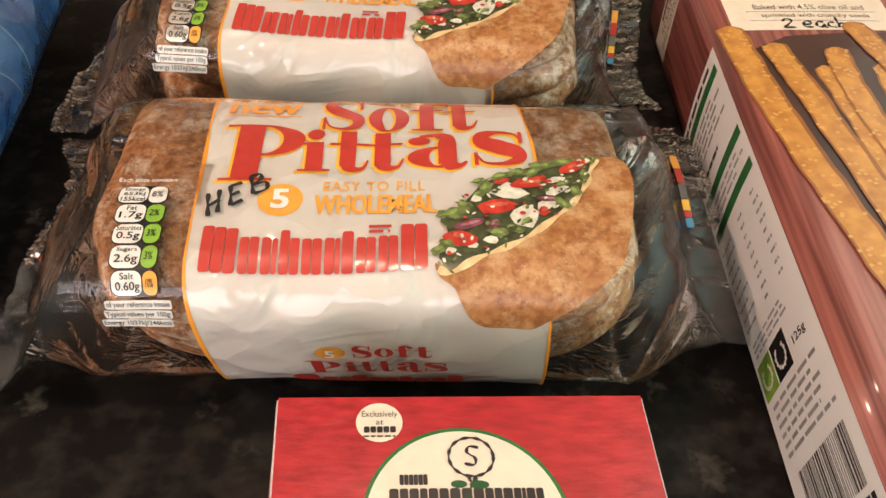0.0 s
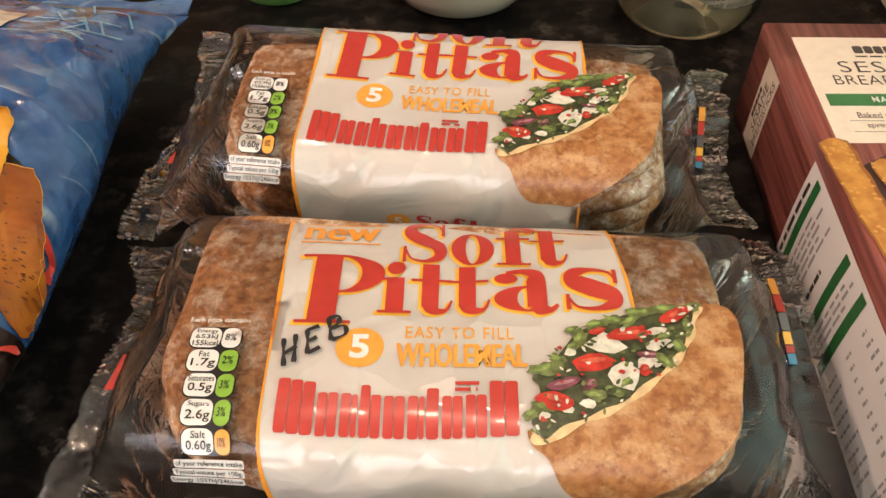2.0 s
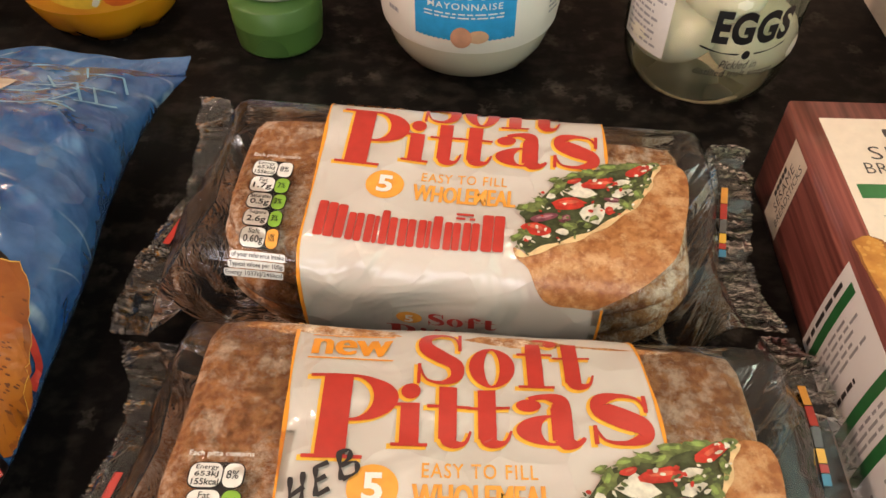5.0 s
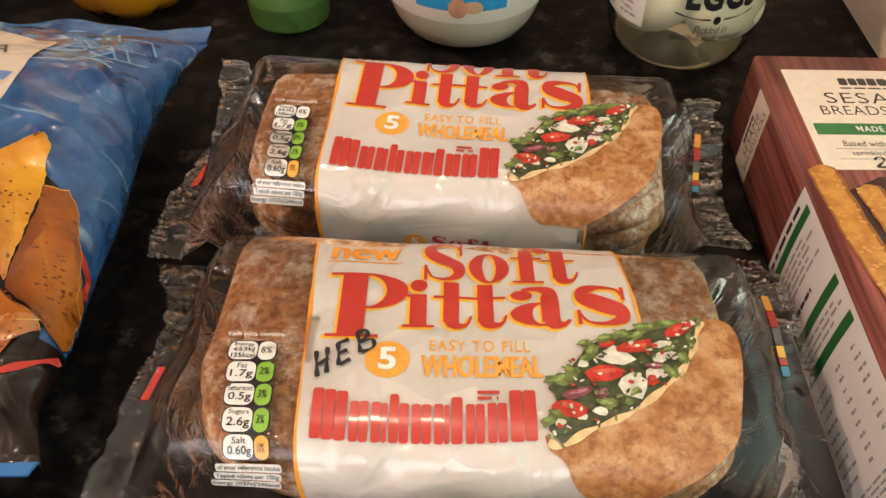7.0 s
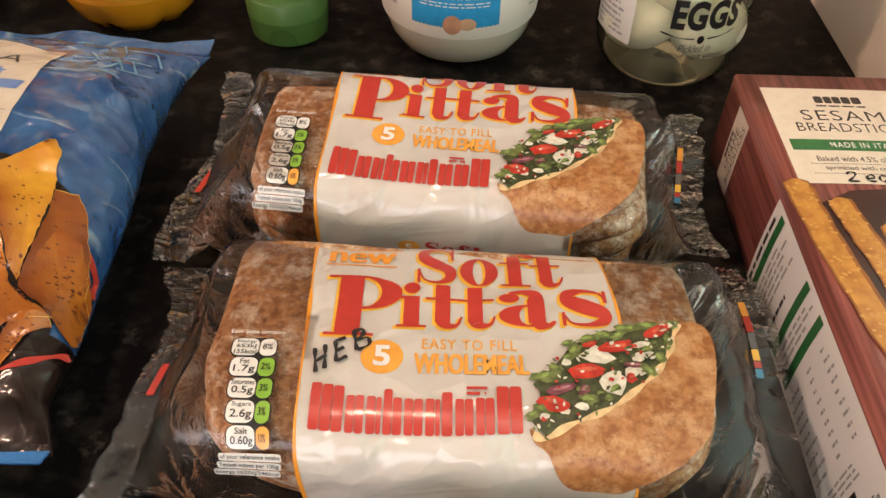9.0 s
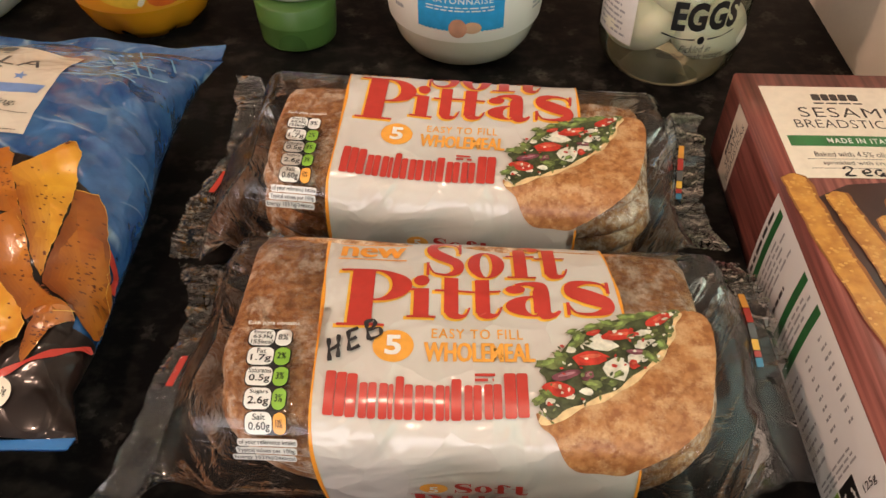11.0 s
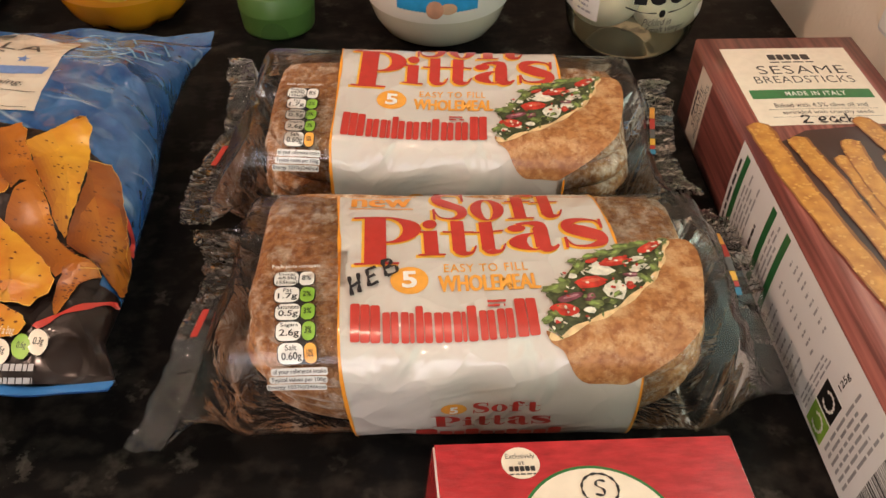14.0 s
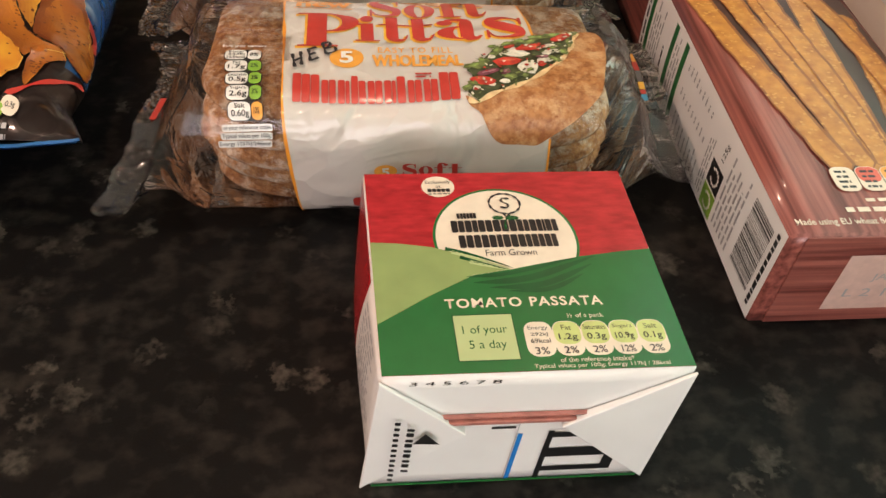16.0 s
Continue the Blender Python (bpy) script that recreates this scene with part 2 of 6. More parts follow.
def fat(body, x0, y0, x1, y1, fatten, bold=0.0, space=1.0):
    """Display lettering with heavy uprights and thin level strokes."""
    out = []
    for i, d in enumerate((-1, -0.66, -0.33, 0, 0.33, 0.66, 1)):
        b = words(body, x0 + fatten, y0, x1 - fatten, y1, bold, space)
        for v in b.verts:
            v.co.x += d * fatten
            v.co.z = 0.00003 * i
        out.append(b)
    return merge(*out)


def blocks(x0, y0, x1, y1, widths, heights=None, slant=0.0):
    """A word mark drawn as plain rounded blocks."""
    return poly(*block_loops(x0, y0, x1, y1, widths, heights, slant))


def block_loops(x0, y0, x1, y1, widths, heights=None, slant=0.0):
    tot = sum(widths)
    loops, x = [], x0
    for i, w in enumerate(widths):
        ww = (x1 - x0) * w / tot
        h = heights[i % len(heights)] if heights else 1.0
        top = y0 + (y1 - y0) * h
        lp = rect(x + ww * 0.06, y0, x + ww * 0.94, top, ww * 0.22, 3)
        loops.append([(a + slant * (b - y0), b) for a, b in lp])
        x += ww
    return loops


def lines(x0, y0, x1, y1, rows, seed=1, fill=0.55, ragged=0.25, chunks=7):
    """Writing too small to read: rows of short bars, top row first."""
    rnd = random.Random(seed)
    loops = []
    step = (y1 - y0) / rows
    for r in range(rows):
        yb = y1 - (r + 1) * step + step * (1 - fill) / 2
        end = x1 - (x1 - x0) * ragged * rnd.random()
        x = x0
        while x < end:
            w = (x1 - x0) / chunks * rnd.uniform(0.4, 1.3)
            loops.append(rect(x, yb, min(x + w, end), yb + step * fill))
            x += w + (x1 - x0) / chunks * 0.22
    return poly(*loops)


def laid(name, bm, surface, lift, mat, parent, label="", cell=0.0, smooth=True):
    """Lay a flat print on a surface, lifted a hair; cell cuts it so that it follows curves."""
    if cell:
        for ax in (0, 1):
            cs = [v.co[ax] for v in bm.verts]
            lo, hi = min(cs), max(cs)
            nrm = (1, 0, 0) if ax == 0 else (0, 1, 0)
            k = int(math.floor(lo / cell)) + 1
            while k * cell < hi - 1e-6:
                p = [0, 0, 0]
                p[ax] = k * cell
                bmesh.ops.bisect_plane(bm, geom=bm.verts[:] + bm.edges[:] + bm.faces[:], plane_co=p, plane_no=nrm, dist=1e-7)
                k += 1
    bm.normal_update()
    for v in bm.verts:
        up_by = v.co.z
        p, nrm = surface(v.co.x, v.co.y)
        v.co = p + nrm * (lift + up_by)
    bmesh.ops.recalc_face_normals(bm, faces=bm.faces[:])
    return part(name, bm, mat, parent, label, smooth)


def floury(name, rough, mid, dark, pale, scale, bump):
    """Baked crust: brown mottling at two scales under pale floury patches."""
    m = material(name, mid, rough, second=dark, scale=scale, bump=bump, bscale=scale * 2.2, contrast=(0.38, 0.62), detail=9)
    n, l = m.node_tree.nodes, m.node_tree.links
    b = n["Principled BSDF"]
    old = b.inputs["Base Color"].links[0].from_socket
    tc, ns, rp, mx = n.new("ShaderNodeTexCoord"), n.new("ShaderNodeTexNoise"), n.new("ShaderNodeValToRGB"), n.new("ShaderNodeMixRGB")
    ns.inputs["Scale"].default_value, ns.inputs["Detail"].default_value, ns.inputs["Roughness"].default_value = scale * 0.30, 9.0, 0.70
    rp.color_ramp.elements[0].position, rp.color_ramp.elements[1].position = 0.49, 0.64
    l.new(tc.outputs["Object"], ns.inputs["Vector"])
    l.new(ns.outputs[0], rp.inputs[0])
    l.new(rp.outputs[0], mx.inputs[0])
    l.new(old, mx.inputs[1])
    mx.inputs[2].default_value = (*pale, 1)
    # fine flour flecks, thicker where the patches are
    fl, fr, fm, fx = n.new("ShaderNodeTexNoise"), n.new("ShaderNodeMapRange"), n.new("ShaderNodeMath"), n.new("ShaderNodeMixRGB")
    fl.inputs["Scale"].default_value, fl.inputs["Detail"].default_value, fl.inputs["Roughness"].default_value = scale * 1.5, 5.0, 0.7
    fr.inputs["From Min"].default_value, fr.inputs["From Max"].default_value, fr.inputs["To Max"].default_value = 0.55, 0.68, 0.8
    fm.operation = "MULTIPLY"
    l.new(tc.outputs["Object"], fl.inputs["Vector"])
    l.new(fl.outputs[0], fr.inputs["Value"])
    wide = n.new("ShaderNodeMapRange")
    wide.inputs["From Min"].default_value, wide.inputs["From Max"].default_value = 0.36, 0.60
    l.new(ns.outputs[0], wide.inputs["Value"])
    l.new(fr.outputs[0], fm.inputs[0])
    l.new(wide.outputs[0], fm.inputs[1])
    l.new(fm.outputs[0], fx.inputs[0])
    l.new(mx.outputs[0], fx.inputs[1])
    fx.inputs[2].default_value = (*[min(1.0, c * 1.06) for c in pale], 1)
    l.new(fx.outputs[0], b.inputs["Base Color"])
    return m


# ---------------------------------------------------------------- materials
WORKTOP = worktop_material()
# dark tone given to the unseen far wall so the worktop reflects less
TAUPE = material("darkened_unseen_wall", (0.22, 0.18, 0.145), 0.75, vary=0.06, scale=6, bump=0.0006, bscale=220)
WALL = material("cream_wall_paint", (0.86, 0.77, 0.64), 0.75, vary=0.05, scale=6, bump=0.0006, bscale=220)
CEIL = material("white_ceiling_paint", (0.80, 0.78, 0.74), 0.8, vary=0.03, scale=5, bump=0.0005, bscale=200)
FLOOR = material("oak_floor", (0.30, 0.20, 0.12), 0.45, vary=0.3, scale=9, stretch=(1, 9, 1), bump=0.0004, bscale=60)
CABINET = material("cream_cabinet_paint", (0.70, 0.64, 0.54), 0.4, vary=0.05, scale=7)
UPVC = material("white_upvc", (0.80, 0.80, 0.78), 0.3, vary=0.04, scale=12)
FILM = film_material("clear_film", haze=0.009, gloss=1.05)
FILM_SEAL = film_material("clear_film_seal", crease=0.0007, haze=0.010, gloss=1.15)
WHITE_PRINT = crinkle(material("white_label_print", (0.60, 0.55, 0.50), 0.30, vary=0.04, scale=30, coat=0.7, coat_rough=0.07), 48, 0.0028)
RED = ink("red_ink", (0.50, 0.042, 0.030))
ORANGE = ink("orange_ink", (0.85, 0.33, 0.03))
YELLOW = ink("yellow_ink", (0.90, 0.52, 0.06))
BLACK = ink("black_ink", (0.012, 0.012, 0.012))
WHITE = ink("white_ink", (0.80, 0.78, 0.74), vary=0.04)
LIME = ink("light_green_ink", (0.24, 0.45, 0.05))
AMBER = ink("amber_ink", (0.85, 0.38, 0.06))
PEN = material("marker_pen", (0.015, 0.014, 0.016), 0.5, vary=0.3, scale=300)
CRUST = floury("wholemeal_pitta_crust", 0.8, (0.58, 0.29, 0.115), (0.33, 0.13, 0.042), (0.86, 0.72, 0.57), 330, 0.0014)
PITTA_PRINT = floury("pitta_picture_ink", 0.3, (0.43, 0.190, 0.065), (0.27, 0.095, 0.028), (0.56, 0.33, 0.16), 330, 0.0002)
CRUMB_PRINT = material("pitta_crumb_ink", (0.74, 0.52, 0.27), 0.3, vary=0.25, scale=300)

# ---------------------------------------------------------------- setting
def room_part(name, bm, mat, label="", parent=None, smooth=False):
    ob = part(name, bm, mat, parent, label, smooth)
    if not parent:
        ob.matrix_world = ROOM
        tagged(ob, kind="structure")
    return ob


room_part("floor", box_bm(-2.6, -2.6, -0.05, 0.15, 1.4, 0.0), FLOOR, "brown oak-effect floor boards")
room_part("ceiling", box_bm(-2.75, -2.75, 2.4, 0.15, 1.55, 2.5), CEIL, "plain white painted ceiling")
# side wall with the window opening, built of four pieces round it
WY0, WY1, WZ0, WZ1 = -1.00, -0.075, 0.955, 2.05
bm = merge(box_bm(0.0, WY1, 0, 0.12, 1.4, 2.4), box_bm(0.0, -2.6, 0, 0.12, WY0, 2.4), box_bm(0.0, WY0, 0, 0.12, WY1, WZ0), box_bm(0.0, WY0, WZ1, 0.12, WY1, 2.4))
room_part("wall_east", bm, WALL, "cream painted plaster wall beside the worktop")
# out of view; coloured dark only to keep worktop reflections low
room_part("wall_north", box_bm(-2.6, 1.4, 0, 0.12, 1.52, 2.4), TAUPE, "unseen far wall, darkened to dim the worktop's reflections")
room_part("wall_south", merge(box_bm(-2.6, -2.72, 0, -1.56, -2.6, 2.4), box_bm(-0.04, -2.72, 0, 0.12, -2.6, 2.4), box_bm(-1.56, -2.72, 0, -0.04, -2.6, 1.04), box_bm(-1.56, -2.72, 2.16, -0.04, -2.6, 2.4)), WALL, "cream painted plaster wall")
room_part("wall_west", box_bm(-2.72, -2.72, 0, -2.6, 1.52, 2.4), WALL, "cream painted plaster wall")

win = base("window_1", ROOM, "white framed window with pale ribbed obscured glass", "window")
tagged(win, kind="structure")
part("window_frame", merge(box_bm(-0.006, WY1 - 0.028, WZ0 + 0.001, 0.07, WY1 - 0.001, WZ1 - 0.001, 0.003), box_bm(-0.006, WY0 + 0.001, WZ0 + 0.001, 0.07, WY0 + 0.05, WZ1 - 0.001, 0.003),
                           box_bm(-0.006, WY0 + 0.051, WZ0 + 0.001, 0.07, WY1 - 0.029, WZ0 + 0.03, 0.003), box_bm(-0.006, WY0 + 0.051, WZ1 - 0.05, 0.07, WY1 - 0.029, WZ1 - 0.001, 0.003)), UPVC, win, "white plastic frame", False)
RIBBED = bpy.data.materials.new("obscured_glass")
RIBBED.use_nodes = True
_n, _l = RIBBED.node_tree.nodes, RIBBED.node_tree.links
_n.remove(_n["Principled BSDF"])
_t, _tr, _d, _m1, _m2, _g = (_n.new("ShaderNodeBsdf" + k) if k else _n.new("ShaderNodeMixShader") for k in ("Translucent", "Transparent", "Diffuse", "", "", "Glossy"))
_t.inputs[0].default_value, _tr.inputs[0].default_value, _g.inputs["Roughness"].default_value = (0.72, 0.80, 0.76, 1), (0.82, 0.90, 0.86, 1), 0.15
_w, _c = _n.new("ShaderNodeTexNoise"), _n.new("ShaderNodeTexCoord")
_mp = _n.new("ShaderNodeMapping")
_mp.inputs["Scale"].default_value = (1, 60, 6)
_w.inputs["Scale"].default_value = 1.5
_l.new(_c.outputs["Object"], _mp.inputs[0])
_l.new(_mp.outputs[0], _w.inputs["Vector"])
_l.new(_w.outputs[0], _m1.inputs[0])
_l.new(_t.outputs[0], _m1.inputs[1])
_l.new(_tr.outputs[0], _m1.inputs[2])
_m2.inputs[0].default_value = 0.06
_l.new(_m1.outputs[0], _m2.inputs[1])
_l.new(_g.outputs[0], _m2.inputs[2])
_l.new(_m2.outputs[0], _n["Material Output"].inputs[0])
pane = part("pane", box_bm(0.030, WY0 + 0.048, WZ0 + 0.028, 0.034, WY1 - 0.026, WZ1 - 0.048), RIBBED, win, "pale ribbed obscured glass", False)
pane.visible_shadow = False
DAY = glow("outdoor_daylight", (0.86, 0.93, 0.92), 1.8)
room_part("backdrop", box_bm(0.55, -1.9, 0.3, 0.56, 0.8, 3.0), DAY, "pale overcast daylight outside the window")

# worktop with a rounded front edge, and plain cabinets under it
bm = box_bm(-2.4, -0.665, C - 0.038, -0.0005, 0.62, C)
bmesh.ops.bevel(bm, geom=[e for e in bm.edges if all(abs(v.co.y + 0.665) < 1e-4 for v in e.verts) and abs(e.verts[0].co.x - e.verts[1].co.x) > 1], offset=0.012, segments=4, affect="EDGES")
tagged(room_part("worktop", bm, WORKTOP, "black mottled laminate kitchen worktop with brown flecks"), category="worktop")
for i in range(4):
    cab = base("base_cabinet", ROOM @ pose(-0.6 * i - 0.003, -0.62, 0), "plain cream kitchen base cabinet under the worktop", "cabinet", "base cabinets")
    part("body", box_bm(-0.594, 0.02, 0.10, 0, 1.2, C - 0.0385), CABINET, cab, smooth=False)
    part("plinth", box_bm(-0.594, 0.06, 0.0, 0, 1.2, 0.0995), CABINET, cab, smooth=False)
    part("door", box_bm(-0.591, 0.0, 0.105, -0.003, 0.0195, C - 0.045, 0.003), CABINET, cab, smooth=False)
for lx, ly in LAMPS:
    dl = base("downlight", ROOM @ pose(lx, ly, 2.3995), "round white recessed ceiling downlight", "downlight", "ceiling downlights")
    part("rim", revolve([(0.050, -0.012), (0.058, -0.010), (0.060, 0.0), (0.0495, 0.0), (0.0495, -0.012)][:4], 32), UPVC, dl)


# ---------------------------------------------------------------- pitta packs
class Pack:
    """The surface of a filled film pack: x along it, q round it; q = 0 is the middle of the top, positive towards the back."""
    X0, X1 = -0.0900, 0.0900        # ends of the filled part

    def __init__(self, seed, profile, left, right, ends):
        self.seed, self.left, self.right, self.ends = seed, left, right, ends
        pts = spline(profile, closed=True, steps=12)
        self.arc = [0.0]
        for a, b in zip(pts, pts[1:] + pts[:1]):
            self.arc.append(self.arc[-1] + (b - a).length)
        self.pts, self.len = pts + pts[:1], self.arc[-1]
        ys = [p.x for p in self.pts]
        self.qb = self.arc[ys.index(max(ys))]             # rearmost
        self.qf = self.arc[ys.index(min(ys))]             # foremost
        self.upper = self.qb + self.len - self.qf

    def at(self, q):
        q %= self.len
        k = min(int(np.searchsorted(self.arc, q)), len(self.pts) - 1)
        k = max(k, 1)
        t = (q - self.arc[k - 1]) / (self.arc[k] - self.arc[k - 1])
        return self.pts[k - 1].lerp(self.pts[k], t)

    def edge(self, side, f):
        """x of the pack's ragged end and its height, f from 0 (front) to 1 (back)."""
        xs, zs = self.ends[side]
        g = f * (len(xs) - 1)
        i = min(int(g), len(xs) - 2)
        return xs[i] + (xs[i + 1] - xs[i]) * (g - i), zs[i] + (zs[i + 1] - zs[i]) * (g - i)

    def point(self, x, q):
        p = self.at(q)
        y, z = p.x, p.y
        e, side = 0.0, 0
        if x < self.X0:
            e, side = (self.X0 - x) / 0.03, 0
        elif x > self.X1:
            e, side = (x - self.X1) / 0.03, 1
        sd = self.seed * 7.3
        # gentle swell and creases of the film
        lo = noise.noise(Vector((x * 22 + sd, q * 24, sd))) * 0.0011 + abs(noise.noise(Vector((x * 38, q * 46 + sd, 3 + sd)))) * 0.0010 - 0.0005
        k = min(max((z - 0.040) / 0.018, 0.0), 1.0)
        sag = -0.0008 * math.cos(x * 38) * k * k * (3 - 2 * k)
        if e > 0:
            qq = q % self.len
            up = qq <= self.qb or qq >= self.qf
            f = ((qq - self.qf) % self.len) / self.upper if up else 1 - (qq - self.qb) / (self.len - self.upper)
            f = min(max(f, 0), 1)
            w = self.left if side == 0 else self.right
            xe, ze = self.edge(side, f)
            yf = w[0] + (w[1] - w[0]) * f
            zf = ze + (0.0006 if up else -0.0006)
            t = min(e, 1.0)
            t = t * t * (1.6 - 0.6 * t)
            fold = noise.noise(Vector((x * 30 + sd, f * 9, sd + 9))) * 0.006 * math.sin(math.pi * min(e, 1)) + (0.5 - 2 * abs(noise.noise(Vector((x * 26 + sd, f * 17, sd + 4))))) * 0.0026 * math.sin(math.pi * min(e, 1))
            y = y + (yf - y) * t
            z = max(z + (zf - z) * t + fold + lo, 0.0008 if not up else 0.0018)
            x0 = self.X0 if side == 0 else self.X1
            x = x0 + (xe - x0) * min(e, 1.0) + ((-1 if side == 0 else 1) * max(e - 1.0, 0) * 0.03)
            return Vector((x, y, z))
        # taper of the filled part to its rounded ends
        c = p - Vector((0, 0.030))
        d = c.normalized() if c.length else Vector((0, 1))
        return Vector((x, y + d.x * lo, z + d.y * lo + sag))

    def __call__(self, x, q):
        p = self.point(x, q)
        h = 0.0006
        a, b = self.point(x + h, q) - self.point(x - h, q), self.point(x, q + h) - self.point(x, q - h)
        n = a.cross(b)
        return p, (n.normalized() if n.length > 1e-12 else Vector((0, 0, 1)))


def pitta_bm(rx, ry, th, seed):
    bm = bmesh.new()
    rings, n = [], 72
    prof = [(0.0, 0.5), (0.45, 0.52), (0.75, 0.51), (0.92, 0.46), (0.98, 0.30), (1.0, 0.0), (0.98, -0.30), (0.92, -0.44), (0.75, -0.5), (0.45, -0.5), (0.0, -0.5)]
    for k, (r, zz) in enumerate(prof):
        if r == 0.0:
            rings.append([bm.verts.new((0, 0, zz * th))])
            continue
        ring = []
        for i in range(n):
            a = 2 * math.pi * i / n
            c, s = math.cos(a), math.sin(a)
            lo, hi = 0.9, 1.5                       # a long oval, squarer at the back
            ex, ey = (5.5 + 24 * s, 3.6 + 16 * s) if s > 0 else (5.5 + 2.3 * s, 3.6 + 0.6 * s)
            for _ in range(22):
                rr = (lo + hi) / 2
                lo, hi = (rr, hi) if abs(c * rr) ** ex + abs(s * rr) ** ey < 1 else (lo, rr)
            wob = 1 + 0.018 * noise.noise(Vector((c * 2.5 + seed, s * 2.5, seed)))
            z = zz * th * (1 + 0.22 * noise.noise(Vector((c * r * 3 + seed, s * r * 3, 4.0 + k * 0.05))))
            ring.append(bm.verts.new((rx * rr * r * c * wob, ry * rr * r * s * wob, z)))
        rings.append(ring)
    for a, b in zip(rings, rings[1:]):
        for i in range(n):
            j = (i + 1) % n
            if len(a) == 1:
                bm.faces.new((a[0], b[i], b[j]))
            elif len(b) == 1:
                bm.faces.new((a[i], b[0], a[j]))
            else:
                bm.faces.new((a[i], b[i], b[j], a[j]))
    bmesh.ops.recalc_face_normals(bm, faces=bm.faces[:])
    return bm


def film_bm(S, xa, xb, nx, nq, skip=None):
    bm = bmesh.new()
    rows = []
    for i in range(nx + 1):
        x = xa + (xb - xa) * i / nx
        rows.append([bm.verts.new(S.point(x, S.len * j / nq)) for j in range(nq)])
    for i, (a, b) in enumerate(zip(rows, rows[1:])):
        xm = xa + (xb - xa) * (i + 0.5) / nx
        for j in range(nq):
            k = (j + 1) % nq
            if not (skip and skip(xm, S.len * (j + 0.5) / nq)):
                bm.faces.new((a[j], b[j], b[k], a[k]))
    bmesh.ops.delete(bm, geom=[v for v in bm.verts if not v.link_faces], context="VERTS")
    return bm


def seal_bm(S, side, n=110, wide=0.014):
    """The crimped, zigzag-cut strip at a pack's end: two welded sheets with ridges along the seal."""
    bm = bmesh.new()
    w = S.left if side == 0 else S.right
    sg = -1 if side == 0 else 1
    rows = []
    for j in range(n + 1):
        f = j / n
        x, z = S.edge(side, f)
        y = w[0] + (w[1] - w[0]) * f
        row = []
        for i in range(10):
            xx = x + sg * wide * i / 9
            if i == 9:
                xx += sg * (0.0008 if j % 2 else -0.0004) + sg * 0.0030 * noise.noise(Vector((f * 14, S.seed, side)))
            zz = z + (0.0004 if i % 2 else -0.0004) + (0.0035 * noise.noise(Vector((f * 11 + S.seed, i * 0.10, side * 5.0))) + 0.0014 * noise.noise(Vector((f * 31 + S.seed, i * 0.25, side * 3.0))) + 0.0005 * noise.noise(Vector((f * 75, i * 0.5 + S.seed, side * 3.0)))) * (0.3 + 0.7 * i / 9)
            row.append((xx, y, max(zz, 0.0012)))
        rows.append(row)
    for sgn in (1, -1):
        vs = [[bm.verts.new((p[0], p[1], p[2] + sgn * 0.00025)) for p in r] for r in rows]
        for a, b in zip(vs, vs[1:]):
            for i in range(9):
                q = (a[i], a[i + 1], b[i + 1], b[i])
                bm.faces.new(q if sgn * sg > 0 else q[::-1])
    return bm


def brush(points, widths, f, steps=6):
    """A stroke that swells and thins: points in the glyph's box, widths in print units, f maps the box to the print."""
    cen = spline([(*f(*p), 0) for p in points], steps=steps)
    bm, prev = bmesh.new(), None
    for i, p in enumerate(cen):
        g = i / (len(cen) - 1) * (len(widths) - 1)
        k = min(int(g), len(widths) - 2)
        w = widths[k] + (widths[k + 1] - widths[k]) * (g - k)
        d = (cen[min(i + 1, len(cen) - 1)] - cen[max(i - 1, 0)]).normalized()
        s = Vector((-d.y, d.x, 0)) * w / 2
        cur = (bm.verts.new(p + s), bm.verts.new(p - s))
        if prev:
            bm.faces.new((prev[1], cur[1], cur[0], prev[0]))
        prev = cur
    return bm


def crescent(cx, cy, rx, ry, ix, iy, f, a0=0, a1=360, n=28):
    """A bowl of a letter: heavy at the sides, hairline above and below."""
    bm, prev = bmesh.new(), None
    for i in range(n + 1):
        a = radians(a0 + (a1 - a0) * i / n)
        c, s = math.cos(a), math.sin(a)
        cur = (bm.verts.new((*f(cx + rx * c, cy + ry * s), 0)), bm.verts.new((*f(cx + ix * c, cy + iy * s), 0)))
        if prev:
            bm.faces.new((prev[1], cur[1], cur[0], prev[0]))
        prev = cur
    return bm


